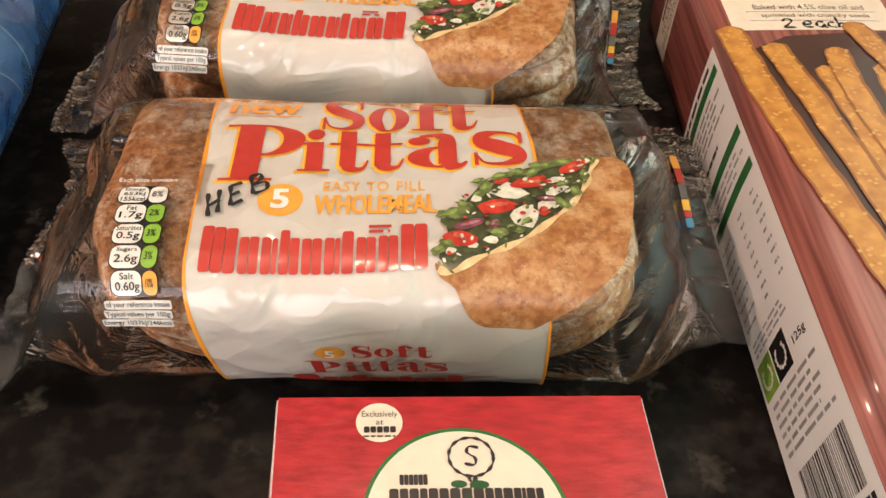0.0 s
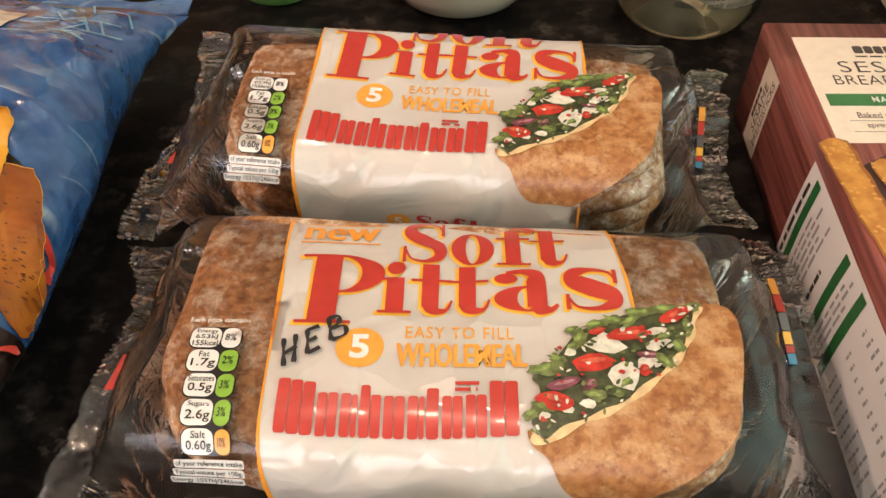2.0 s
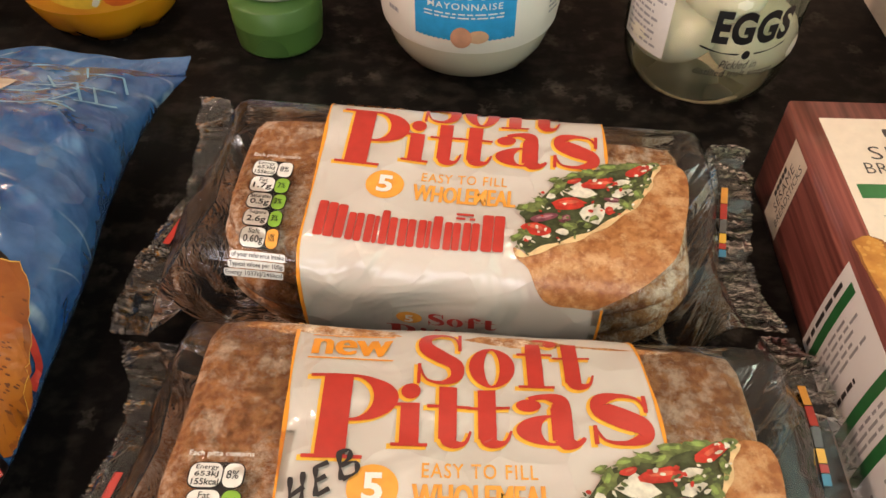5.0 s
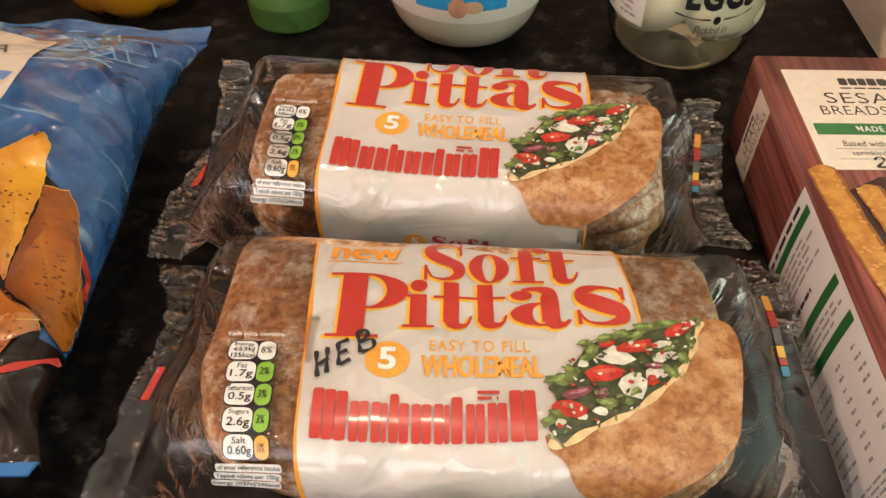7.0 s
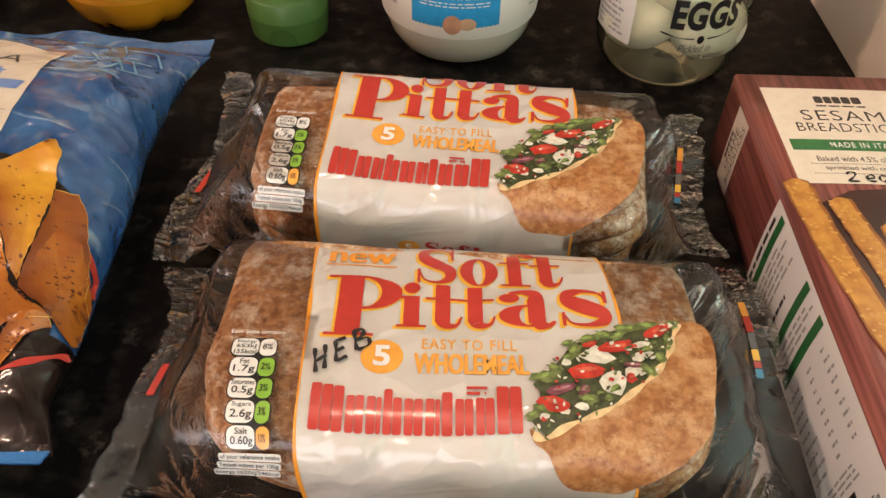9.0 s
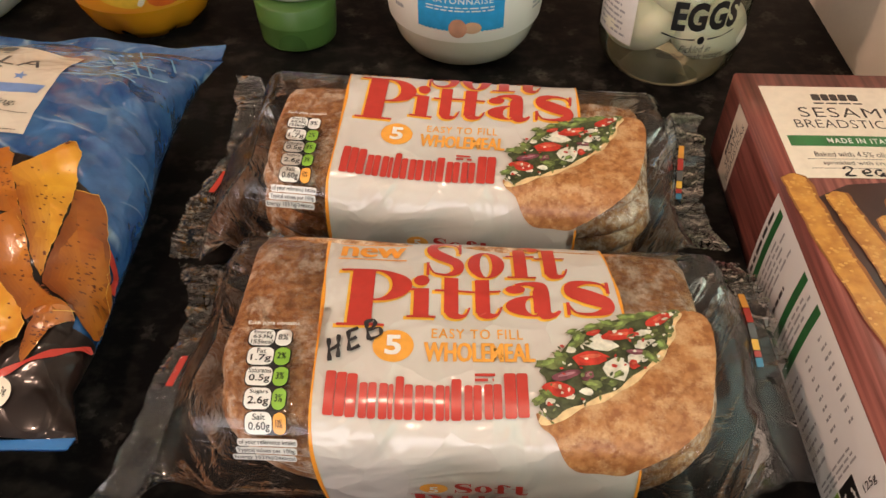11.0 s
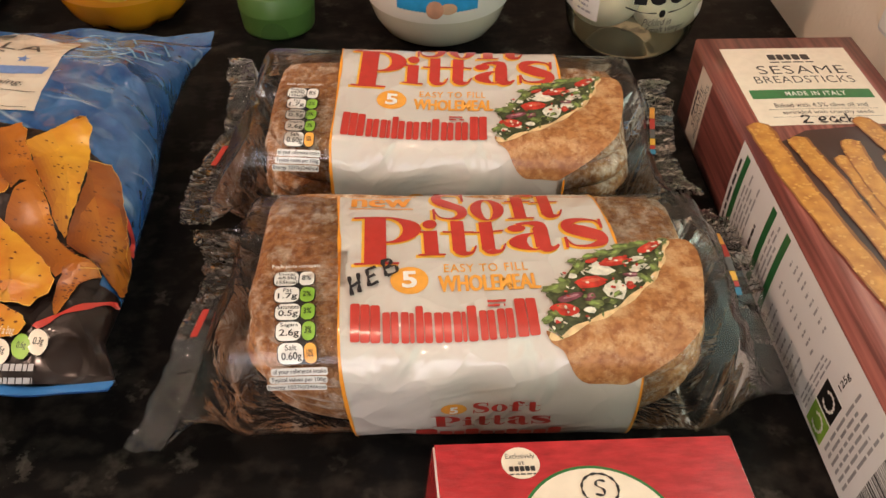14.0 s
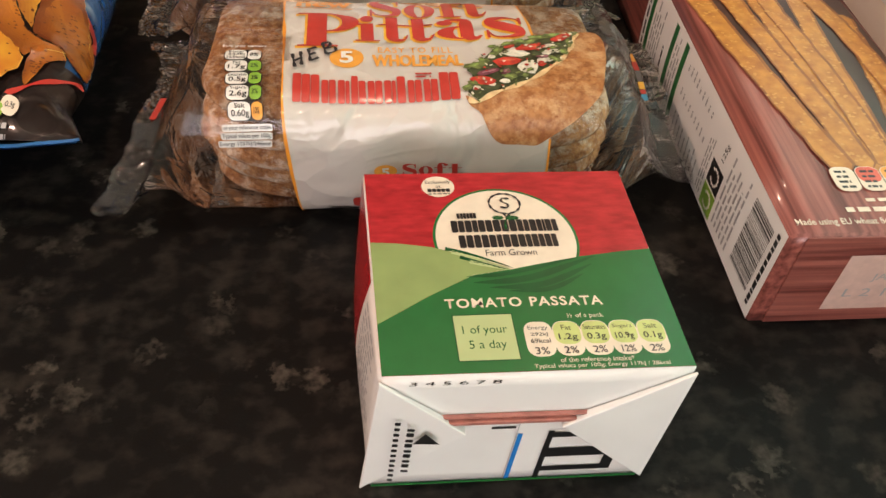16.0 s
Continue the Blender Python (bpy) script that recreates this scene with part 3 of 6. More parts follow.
def display_letter(ch, x0, y0, x1, y1, grow=0.0):
    """A fat-face letter with slab hairlines, filling the given box; grow makes every stroke a little wider."""
    w, h = x1 - x0, y1 - y0
    f = lambda u, v: (x0 + u * w, y0 + v * h)
    gx, gy = grow / w, grow / h
    def bar(a, b, c, d):
        return poly([f(a - gx, b - gy), f(c + gx, b - gy), f(c + gx, d + gy), f(a - gx, d + gy)])
    def dot(a, b, rx, ry):
        return poly([f(*p) for p in oval(a, b, rx + gx, ry + gy, 20)])
    def sweep(pts, widths):
        return brush(pts, [v + 2 * grow for v in widths], f)
    def bowl(a, b, rx, ry, ix, iy, a0=0, a1=360):
        return crescent(a, b, rx + gx, ry + gy, max(ix - gx, 0.01), max(iy - gy, 0.01), f, a0, a1)
    if ch == "P":
        ps = [bar(0.14, 0, 0.46, 1), bar(0, 0, 0.64, 0.04), bar(-0.02, 0.96, 0.5, 1), bowl(0.46, 0.71, 0.53, 0.29, 0.25, 0.255, -90, 90)]
    elif ch == "i":
        ps = [bar(0.24, 0, 0.76, 0.68), bar(0.02, 0, 1, 0.05), bar(0.02, 0.63, 0.5, 0.68), dot(0.5, 0.87, 0.27, 0.13)]
    elif ch == "t":
        ps = [bar(0.26, 0.12, 0.66, 1.0), bar(0.0, 0.63, 0.96, 0.68), sweep([(0.46, 0.22), (0.50, 0.09), (0.66, 0.035), (0.86, 0.08), (0.97, 0.26)], [0.40 * w, 0.34 * w, 0.20 * w, 0.08 * w, 0.05 * w])]
    elif ch == "o":
        ps = [bowl(0.5, 0.5, 0.5, 0.5, 0.17, 0.45)]
    elif ch == "f":
        ps = [bar(0.22, 0, 0.60, 0.76), bar(0.0, 0, 0.84, 0.045), bar(0.0, 0.60, 0.86, 0.65), sweep([(0.41, 0.70), (0.42, 0.86), (0.56, 0.965), (0.80, 0.95)], [0.38 * w, 0.34 * w, 0.12 * w, 0.08 * w]), dot(0.84, 0.87, 0.17, 0.085)]
    elif ch == "a":
        ps = [bar(0.54, 0.10, 0.84, 0.72), bowl(0.54, 0.29, 0.50, 0.29, 0.15, 0.24, 75, 285), sweep([(0.69, 0.66), (0.68, 0.88), (0.48, 0.965), (0.24, 0.91)], [0.30 * w, 0.24 * w, 0.10 * w, 0.08 * w]), dot(0.23, 0.77, 0.18, 0.13),
              sweep([(0.69, 0.16), (0.76, 0.05), (0.90, 0.04), (1.0, 0.16)], [0.28 * w, 0.24 * w, 0.10 * w, 0.05 * w])]
    else:
        ps = [sweep([(0.90, 0.72), (0.78, 0.92), (0.48, 0.97), (0.20, 0.88), (0.20, 0.69), (0.50, 0.52), (0.80, 0.37), (0.82, 0.15), (0.54, 0.03), (0.22, 0.08), (0.08, 0.30)],
                    [0.05 * w, 0.05 * w, 0.09 * w, 0.24 * w, 0.32 * w, 0.36 * w, 0.32 * w, 0.24 * w, 0.09 * w, 0.05 * w, 0.05 * w]), bar(0.86, 0.64, 0.93, 1.0), bar(0.03, 0.0, 0.10, 0.38)]
    for i, b in enumerate(ps):
        for v in b.verts:
            v.co.z = 0.00003 * i
    return merge(*ps)


def blob(cx, cy, rx, ry, turn, rnd, n=10, rough=0.22):
    out = []
    for j in range(n):
        a = 2 * math.pi * j / n
        k = 1 + rnd.uniform(-rough, rough)
        px, py = rx * k * math.cos(a), ry * k * math.sin(a)
        out.append((cx + px * math.cos(turn) - py * math.sin(turn), cy + px * math.sin(turn) + py * math.cos(turn)))
    return out


# the filled pitta of the label, on the artwork's own grid (right, down)
POCKET = [(100, 612), (104, 648), (140, 680), (162, 738), (186, 772), (225, 792), (300, 796), (385, 802), (440, 778), (520, 738), (590, 690), (632, 640), (634, 560), (626, 450), (606, 350), (578, 300), (545, 285), (512, 288),
          (505, 330), (496, 385), (470, 442), (425, 492), (360, 545), (290, 578), (210, 604), (140, 634)]
RIM = [(104, 628), (140, 640), (212, 610), (292, 584), (362, 551), (428, 498), (474, 448), (500, 392), (509, 336), (520, 290)]
SALAD = [("leaf", 175, 455, 38, 20, 0.2), ("leaf", 262, 372, 30, 16, 1.2), ("leaf", 205, 430, 22, 14, -0.5), ("leaf", 300, 330, 28, 14, 0.2), ("leaf", 340, 318, 26, 14, -0.4), ("leaf", 395, 298, 34, 15, 0.1), ("leaf", 446, 290, 30, 15, -0.2), ("leaf", 492, 292, 26, 12, 0.3),
         ("leaf", 240, 400, 26, 13, 0.8), ("leaf", 118, 575, 24, 13, 0.4), ("leaf", 150, 560, 24, 14, -0.3), ("leaf", 245, 345, 16, 10, 0.5), ("leaf", 372, 325, 24, 12, 0.6),
         ("dark_leaf", 165, 492, 30, 18, -0.4), ("dark_leaf", 275, 480, 34, 22, 0.3), ("dark_leaf", 350, 430, 30, 24, 0.0), ("dark_leaf", 155, 600, 30, 16, 0.1), ("dark_leaf", 470, 380, 26, 22, 0.5), ("dark_leaf", 390, 398, 22, 18, 0.2), ("dark_leaf", 222, 540, 24, 14, 0),
         ("feta", 315, 392, 44, 32, -0.3), ("feta", 350, 486, 46, 32, -0.4), ("feta", 428, 402, 30, 18, 0.3), ("feta", 408, 452, 26, 20, 0.9), ("feta", 430, 360, 22, 14, 0.2), ("feta", 150, 582, 18, 10, 0.2), ("feta", 205, 566, 20, 12, -0.2), ("feta", 262, 556, 22, 14, -0.3), ("feta", 235, 415, 16, 12, 0),
         ("tomato", 282, 446, 48, 25, 0.05), ("tomato", 368, 366, 46, 20, 0.15), ("tomato", 466, 314, 40, 20, 0.6), ("tomato", 182, 546, 48, 24, -0.3), ("tomato", 300, 352, 22, 10, 0.3), ("tomato", 400, 474, 12, 16, 0.2),
         ("onion", 205, 502, 46, 15, 0.2), ("onion", 410, 432, 26, 10, -0.2), ("onion", 270, 506, 20, 14, 0.7), ("leaf", 280, 536, 26, 16, -0.2), ("leaf", 330, 528, 24, 12, -0.5), ("leaf", 448, 452, 26, 13, -0.8), ("leaf", 478, 410, 24, 12, -1.1), ("leaf", 356, 506, 18, 10, 0.6), ("leaf", 440, 382, 20, 11, 0.3), ("dark_leaf", 318, 528, 14, 9, 0.4), ("leaf", 495, 350, 20, 11, -1.2)]


def artwork(cx, cy):
    return (-9.82 + 0.17757 * cx + 0.03766 * cy - 0.0001155 * cx * cy, 26.95 + 0.0224 * cx - 0.11252 * cy - 0.0000247 * cx * cy)


def pitta_pack(m, label, seed, profile, left, right, ends, art_turn, art_shift, marked, tilt, depths, set_back):
    S = Pack(seed, profile, left, right, ends)
    pk = base("pitta_bread_pack", m, label, "bread pack", "packs of pitta bread")
    def under_label(x, q):
        q = (q + 0.16) % S.len - 0.16
        inside = -0.0495 < x < 0.0530 and -0.105 < q < 0.050
        picture = 0.036 < x < 0.074 and -0.042 < q < -0.014
        return inside or picture
    film = part("film", film_bm(S, Pack.X0 - 0.0299, Pack.X1 + 0.0299, 170, 140, under_label), FILM, pk, "clear crinkled plastic film")
    for side in (0, 1):
        part("seal", seal_bm(S, side), FILM_SEAL, film, "crimped clear film seal")
    rnd = random.Random(seed)
    for i in range(5):
        k = (0.0885, 0.0915, 0.0925, 0.0905, 0.0865)[i]
        p = part("pitta", pitta_bm(k, depths[i], 0.0122, seed * 3 + i), CRUST, pk, "floury brown wholemeal pitta")
        p.matrix_basis = pose(0.0005 + rnd.uniform(-0.0015, 0.0015), set_back[i], 0.0078 + i * 0.0119, tilt * i / 4, 0, rnd.uniform(-1.2, 1.2))
    ca, sa = math.cos(radians(art_turn)), math.sin(radians(art_turn))
    def T(a, b):
        b += 10
        return S((a * ca - b * sa) * MM, (a * sa + b * ca - 10 + art_shift) * MM)
    T0 = lambda a, b: S(a * MM, (b + art_shift) * MM)
    cell = 4.0
    lab = laid("printed_label", poly([(-51.5, -112), (56.5, -112), (56.5, -60), (57.0, -20), (56.7, 2), (55.0, 25), (51.5, 60), (-55.5, 60), (-53.6, 20), (-52.6, -2), (-51.6, -60)]), T, 0.0005, WHITE_PRINT, pk, "glossy white printed label", 3.0)
    def put(name, bm, lift, mat, lbl="", on=None):
        return laid(name, bm, on or T, lift + 0.0003, mat, lab, lbl, cell)
    put("border", stroke([(-55.3, 60), (-53.4, 20), (-52.4, -2), (-51.4, -60), (-51.3, -111)], 1.3), 0.00045, ORANGE, "thin orange line")
    put("border", stroke([(51.5, 60), (55.0, 25), (56.7, 2), (57.0, -20)], 1.1), 0.00045, ORANGE, "thin orange line")
    put("border", stroke([(56.4, -62), (56.4, -111)], 1.1), 0.00045, ORANGE, "thin orange line")
    # title: yellow lettering shows as a rim beside the red
    letters = (("S", -15.4, 17.6, -0.4, 40.0), ("o", 0.8, 17.3, 15.0, 33.6), ("f", 15.8, 17.2, 28.8, 39.8), ("t", 27.0, 17.0, 39.0, 36.6),
               ("P", -46.5, -8.0, -19.8, 20.8), ("i", -21.9, -3.6, -11.2, 17.6), ("t", -11.6, -3.2, 1.6, 16.8), ("t", -0.2, -2.8, 13.4, 16.4), ("a", 13.6, -2.4, 34.0, 14.4), ("s", 36.0, -1.8, 54.4, 14.8))
    for nm, dx, dy, lf, mt, gr in (("title_shadow", -0.75, -0.45, 0.0004, YELLOW, 0.35), ("title", 0.0, 0.0, 0.0008, RED, 0.0)):
        for ch, a, b, c, d in letters:
            put(nm, display_letter(ch, a + dx, b + dy, c + dx, d + dy, gr), lf, mt)
    put("new_flash", merge(fat("new", -48.6, 29.0, -23.2, 36.6, 0.55, 0.0), poly(rect(-49.3, 27.2, -22.8, 27.8), rect(-49.3, 38.4, -22.8, 39.0))), 0.0006, ORANGE)
    put("count_disc", poly(oval(-25.7, -16.4, 7.2, 7.0)), 0.0005, AMBER, "orange disc")
    put("numeral", words("5", -28.6, -20.6, -22.8, -12.0, 0.03), 0.0009, WHITE)
    put("wording", merge(words("EASY TO FILL", -12.4, -13.1, 19.8, -8.6, 0.008, 1.15), fat("WHOLEMEAL", -15.0, -23.0, 23.5, -14.9, 0.26, 0.01)), 0.0006, AMBER)
    # word mark: red upright blocks of uneven height
    x = -47.6
    for wide, hi, gap in ((3.6, 1.0, 0.25), (3.6, 0.97, 0.25), (3.7, 0.94, 0.9), (2.9, 0.74, 0.3), (2.9, 0.75, 0.9), (3.0, 0.74, 0.3), (1.7, 0.72, 0.7), (3.0, 0.90, 0.3), (3.0, 0.72, 0.9), (3.0, 0.71, 0.3), (3.0, 0.71, 0.9),
                          (3.0, 0.72, 0.3), (1.6, 0.71, 0.6), (3.6, 0.86, 1.0), (2.9, 0.72, 0.3), (2.9, 0.72, 0.9), (3.0, 0.74, 0.3), (3.0, 0.74, 0.9), (4.2, 1.0, 0.3), (4.0, 1.0, 0.3)):
        x1 = x + wide * 0.94
        low = -44.6 + 0.0010 * (x + 12) ** 2
        put("brand_mark", poly(rect(x, low, x1, low + (-27.6 - low) * hi, 0.8, 3)), 0.0008, RED, "red block of the word mark")
        x = x1 + gap * 0.94
    put("brand_line", lines(2.5, -31.4, 9.5, -27.4, 2, seed, 0.55, 0.1, 1), 0.0010, RED)
    # the same design, small, on the front side
    put("small_title", merge(*[display_letter(*q) for q in (("S", -5.0, -79.0, 1.2, -72.0), ("o", 2.0, -79.0, 8.0, -73.6), ("f", 8.6, -79.0, 14.4, -72.0), ("t", 14.6, -79.0, 20.4, -72.6), ("P", -20.4, -91.0, -9.6, -80.6), ("i", -9.0, -90.4, -4.4, -81.6),
                                                          ("t", -4.0, -90.2, 1.6, -82.0), ("t", 1.8, -90.0, 7.4, -82.0), ("a", 8.0, -90.0, 16.4, -83.0), ("s", 17.2, -90.0, 25.0, -83.0))]), 0.0006, RED)
    put("small_disc", poly(oval(-12.0, -75.6, 4.8, 3.6)), 0.0005, AMBER)
    put("small_numeral", words("5", -13.6, -77.8, -10.4, -73.4, 0.03), 0.0009, WHITE)
    put("small_mark", blocks(-28.0, -103.0, 30.0, -94.0, (1.7, 1, 0.8, 1, 1, 0.8, 0.85, 1, 1, 1), (1, 0.7, 0.7, 1, 0.7, 0.7, 0.9, 0.7, 0.75, 1)), 0.0006, RED)
    # picture of a filled pitta
    pic = put("pitta_picture", poly([artwork(p.x, p.y) for p in spline(POCKET, closed=True, steps=4)]), 0.0007, PITTA_PRINT, "printed picture of a brown pitta", T0)
    bed = [artwork(*p) for p in [(112, 600), (120, 560), (150, 520), (150, 470), (190, 440), (225, 395), (255, 350), (310, 322), (380, 296), (460, 284), (516, 286), (508, 336), (500, 390), (474, 446), (428, 496), (362, 549), (292, 582), (212, 608), (140, 634)]]
    put("salad_bed", poly(bed), 0.0008, DARKLEAF, "printed picture of salad", T0)
    put("pitta_crumb", stroke([artwork(*p) for p in RIM], 2.3), 0.0010, CRUMB_PRINT, "", T0)
    mats = {"leaf": LEAF, "tomato": TOMATO, "feta": FETA, "onion": ONION, "dark_leaf": DARKLEAF}
    rnd = random.Random(5)
    j = 0
    for kind, cx, cy, rx, ry, turn in SALAD:
        lp = blob(cx, cy, rx, ry, -turn, rnd, *((16, 0.32) if kind == "leaf" else (7, 0.26) if kind == "feta" else (11, 0.14)))
        put(kind, poly([artwork(*p) for p in lp]), 0.0010 + 0.000006 * j, mats[kind], "", T0)
        j += 1
        if kind in ("tomato", "onion"):
            put("pale_flesh", poly([artwork(*p) for p in blob(cx + 0.1 * rx, cy - 0.25 * ry, rx * 0.62, ry * 0.34, -turn, rnd, 9, 0.2)]), 0.0010 + 0.000006 * j, TOMATO_PALE if kind == "tomato" else ONION_PALE, "", T0)
            j += 1
        elif kind == "leaf":
            put("leaf_light", poly([artwork(*p) for p in blob(cx - 0.15 * rx, cy - 0.2 * ry, rx * 0.6, ry * 0.45, -turn, rnd, 9, 0.3)]), 0.0010 + 0.000006 * j, LEAF_PALE, "", T0)
            j += 1
    loops = {"leaf": [], "feta": [], "dark_leaf": [], "tomato": []}
    for i in range(110):            # chopped herbs and crumbs
        t = rnd.random()
        lo_ = Vector(RIM[min(int(t * 9), 8)]).lerp(Vector(RIM[min(int(t * 9), 8) + 1]), t * 9 - min(int(t * 9), 8))
        k = rnd.random() ** 1.3
        c = lo_ + (Vector((185, 400)).lerp(Vector((480, 285)), t) - lo_) * k * 0.95
        loops[rnd.choice(("leaf", "leaf", "feta", "feta", "dark_leaf", "tomato"))].append(blob(c.x, c.y, rnd.uniform(4, 9), rnd.uniform(3, 6), rnd.uniform(0, 3), rnd, 6, 0.3))
    for i, (kind, lps) in enumerate(loops.items()):
        tagged(put("chopped_" + kind, poly(*[[artwork(*p) for p in lp] for lp in lps]), 0.00155 + 0.00004 * i, mats[kind], "", T0), kind="stuff")
    # nutrition panel on the clear film
    def row(r):
        return -76.6 + 0.8 * r, -18.0 - 8.1 * r
    nut = laid("nutrition_panel", poly(*[rect(row(r)[0], row(r)[1], row(r)[0] + 15.6 - 0.3 * r, row(r)[1] + 8.1, 2.8) for r in range(5)]), T, 0.0004, BLACK, pk, "printed nutrition panel", cell)
    vals = (("Energy", "653kJ", "8%"), ("Fat", "1.7g", "2%"), ("Saturates", "0.5g", "3%"), ("Sugars", "2.6g", "3%"), ("Salt", "0.60g", "10%"))
    whites, greens, ambers, txt = [], [], [], []
    for r, (nm, v, pc) in enumerate(vals):
        x, y = row(r)
        e = x + 15.6 - 0.3 * r
        whites.append(rect(x + 0.4, y + 0.4, x + 9.3, y + 7.7, 2.4))
        (whites if r == 0 else greens if r < 4 else ambers).append(rect(x + 9.7, y + 0.4, e - 0.4, y + 7.7, 2.2))
        w = min(7.6, 1.05 * len(nm))
        txt += [words(nm, x + 5.0 - w / 2, y + 5.2, x + 5.0 + w / 2, y + 7.1, 0.004)] + ([words(v, x + 1.8, y + 3.1, x + 8.4, y + 5.0, 0.012), words("155kcal", x + 1.4, y + 1.0, x + 8.8, y + 2.8, 0.012)] if r == 0 else [words(v, x + 1.6, y + 1.3, x + 8.7, y + 4.6, 0.012)])
        txt += [ words(pc, x + 10.6, y + 2.9, x + 14.0 - 0.3 * r, y + 5.5, 0.008)]
    T2 = lambda nm, bm, lf, mt: laid(nm, bm, T, lf, mt, nut, "", cell)
    T2("white_field", poly(*whites), 0.0006, WHITE)
    T2("green_field", poly(*greens), 0.0006, LIME)
    T2("amber_field", poly(*ambers), 0.0006, AMBER)
    T2("nutrition_text", merge(*txt), 0.0008, BLACK)
    T2("heading", words("Each pitta contains", -77.6, -8.6, -59.4, -6.4, 0.01), 0.0006, WHITE)
    T2("footnote_field", poly(rect(-76.0, -54.4, -56.0, -51.4, 0.8), rect(-77.0, -57.8, -56.4, -54.8, 0.8), rect(-78.6, -61.2, -57.0, -58.2, 0.8)), 0.0007, WHITE)
    T2("footnote", merge(words("of your reference intake", -75.4, -54.0, -56.4, -51.7, 0.006), words("Typical values per 100g:", -76.4, -57.4, -56.8, -55.1, 0.006), words("Energy 1037kJ/246kcal", -78.0, -60.8, -57.4, -58.5, 0.006)), 0.0009, BLACK)
    # colour bars printed by the seals
    sp = lambda side, f0, f1, dx: [Vector((S.edge(side, f)[0] + k * 0.0028 + dx, (S.left, S.right)[side][0] + ((S.left, S.right)[side][1] - (S.left, S.right)[side][0]) * f, S.edge(side, f)[1] + 0.0018)) for f, k in ((f0, 0), (f0, 1), (f1, 1), (f1, 0))]
    for side, f0, f1, mt in ((1, 0.66, 0.74, AMBER), (1, 0.58, 0.655, RED), (1, 0.51, 0.575, GREY_BAR), (1, 0.46, 0.505, YELLOW), (1, 0.43, 0.455, RED), (1, 0.39, 0.425, BLUE_BAR), (0, 0.38, 0.50, RED)):
        bm = bmesh.new()
        q = [bm.verts.new(v) for v in sp(side, f0, f1, 0.001 if side else -0.008)]
        up_ = [bm.verts.new(v.co + Vector((0, 0, 0.0002))) for v in q]
        bm.faces.new(up_)
        bm.faces.new(q[::-1])
        part("colour_bar", bm, mt, pk, "printed colour bar", False)
    if marked:
        pw = 1.45
        w_ = lambda *ps: stroke([(-25.4 + (x - 677) * 0.183, -17.5 - (y - 628) * 0.255 + (x - 677) * 0.004) for x, y in ps], pw)
        put("handwriting", merge(w_((553, 622), (557, 640), (563, 660)), w_((571, 615), (574, 634), (577, 654)), w_((558, 644), (576, 632)),
                                 w_((588, 608), (592, 624), (596, 642)), w_((588, 609), (606, 602)), w_((592, 625), (606, 618)), w_((597, 641), (614, 632)),
                                 w_((619, 590), (624, 606), (630, 622)), w_((617, 592), (634, 586), (636, 596), (625, 605), (646, 600), (650, 612), (631, 621))), 0.0012, PEN, "black marker pen letters", T0)
    return pk


LEAF = material("salad_leaf_ink", (0.15, 0.185, 0.060), 0.3, vary=0.6, scale=400)
LEAF_PALE = material("salad_leaf_light_ink", (0.24, 0.33, 0.09), 0.3, vary=0.5, scale=400)
DARKLEAF = material("dark_leaf_ink", (0.062, 0.075, 0.032), 0.3, vary=0.6, scale=350)
TOMATO = material("tomato_ink", (0.52, 0.040, 0.025), 0.3, vary=0.4, scale=350)
TOMATO_PALE = material("tomato_flesh_ink", (0.62, 0.13, 0.075), 0.3, vary=0.4, scale=350)
FETA = material("feta_ink", (0.70, 0.66, 0.55), 0.3, vary=0.30, scale=350)
ONION = material("onion_ink", (0.20, 0.06, 0.08), 0.3, vary=0.5, scale=350)
ONION_PALE = material("onion_flesh_ink", (0.40, 0.19, 0.22), 0.3, vary=0.4, scale=350)
GREY_BAR = ink("grey_bar_ink", (0.12, 0.12, 0.12))
BLUE_BAR = ink("blue_bar_ink", (0.05, 0.25, 0.42))
MM = 0.001

NEAR = [(0.0, 0.0660), (0.012, 0.0655), (0.025, 0.0635), (0.036, 0.0605), (0.043, 0.0560), (0.0465, 0.0495), (0.0485, 0.040), (0.049, 0.025), (0.046, 0.008), (0.038, 0.0015), (0.015, 0.0012), (-0.020, 0.0012),
        (-0.040, 0.0014), (-0.046, 0.006), (-0.051, 0.018), (-0.0535, 0.033), (-0.0535, 0.047), (-0.051, 0.057), (-0.046, 0.0630), (-0.038, 0.0655), (-0.020, 0.0664)]
FAR = [(0.0, 0.0668), (0.012, 0.0682), (0.020, 0.0686), (0.0255, 0.0672), (0.031, 0.0620), (0.036, 0.0530), (0.040, 0.040), (0.042, 0.025), (0.041, 0.008), (0.036, 0.0015), (0.015, 0.0012), (-0.020, 0.0012),
       (-0.040, 0.0014), (-0.047, 0.006), (-0.052, 0.018), (-0.0545, 0.033), (-0.0545, 0.047), (-0.052, 0.056), (-0.047, 0.0620), (-0.038, 0.0640), (-0.020, 0.0652)]
pitta_pack(pose(0.0150, 0.388, C, 0, 0, 1.2), "clear film pack of wholemeal pittas, white label with handwritten letters", 1, NEAR,
           (-0.056, 0.052), (-0.028, 0.078), (((-0.122, -0.112, -0.107, -0.102, -0.104, -0.116), (0.012, 0.022, 0.030, 0.032, 0.032, 0.028)),
                                             ((0.130, 0.119, 0.118, 0.117, 0.117, 0.112), (0.006, 0.013, 0.021, 0.025, 0.022, 0.016))), 2.5, 0.0, True, -1.5, (0.0430, 0.0465, 0.0480, 0.0480, 0.0450), (0.0030, 0.0005, -0.0015, -0.0030, -0.0035))
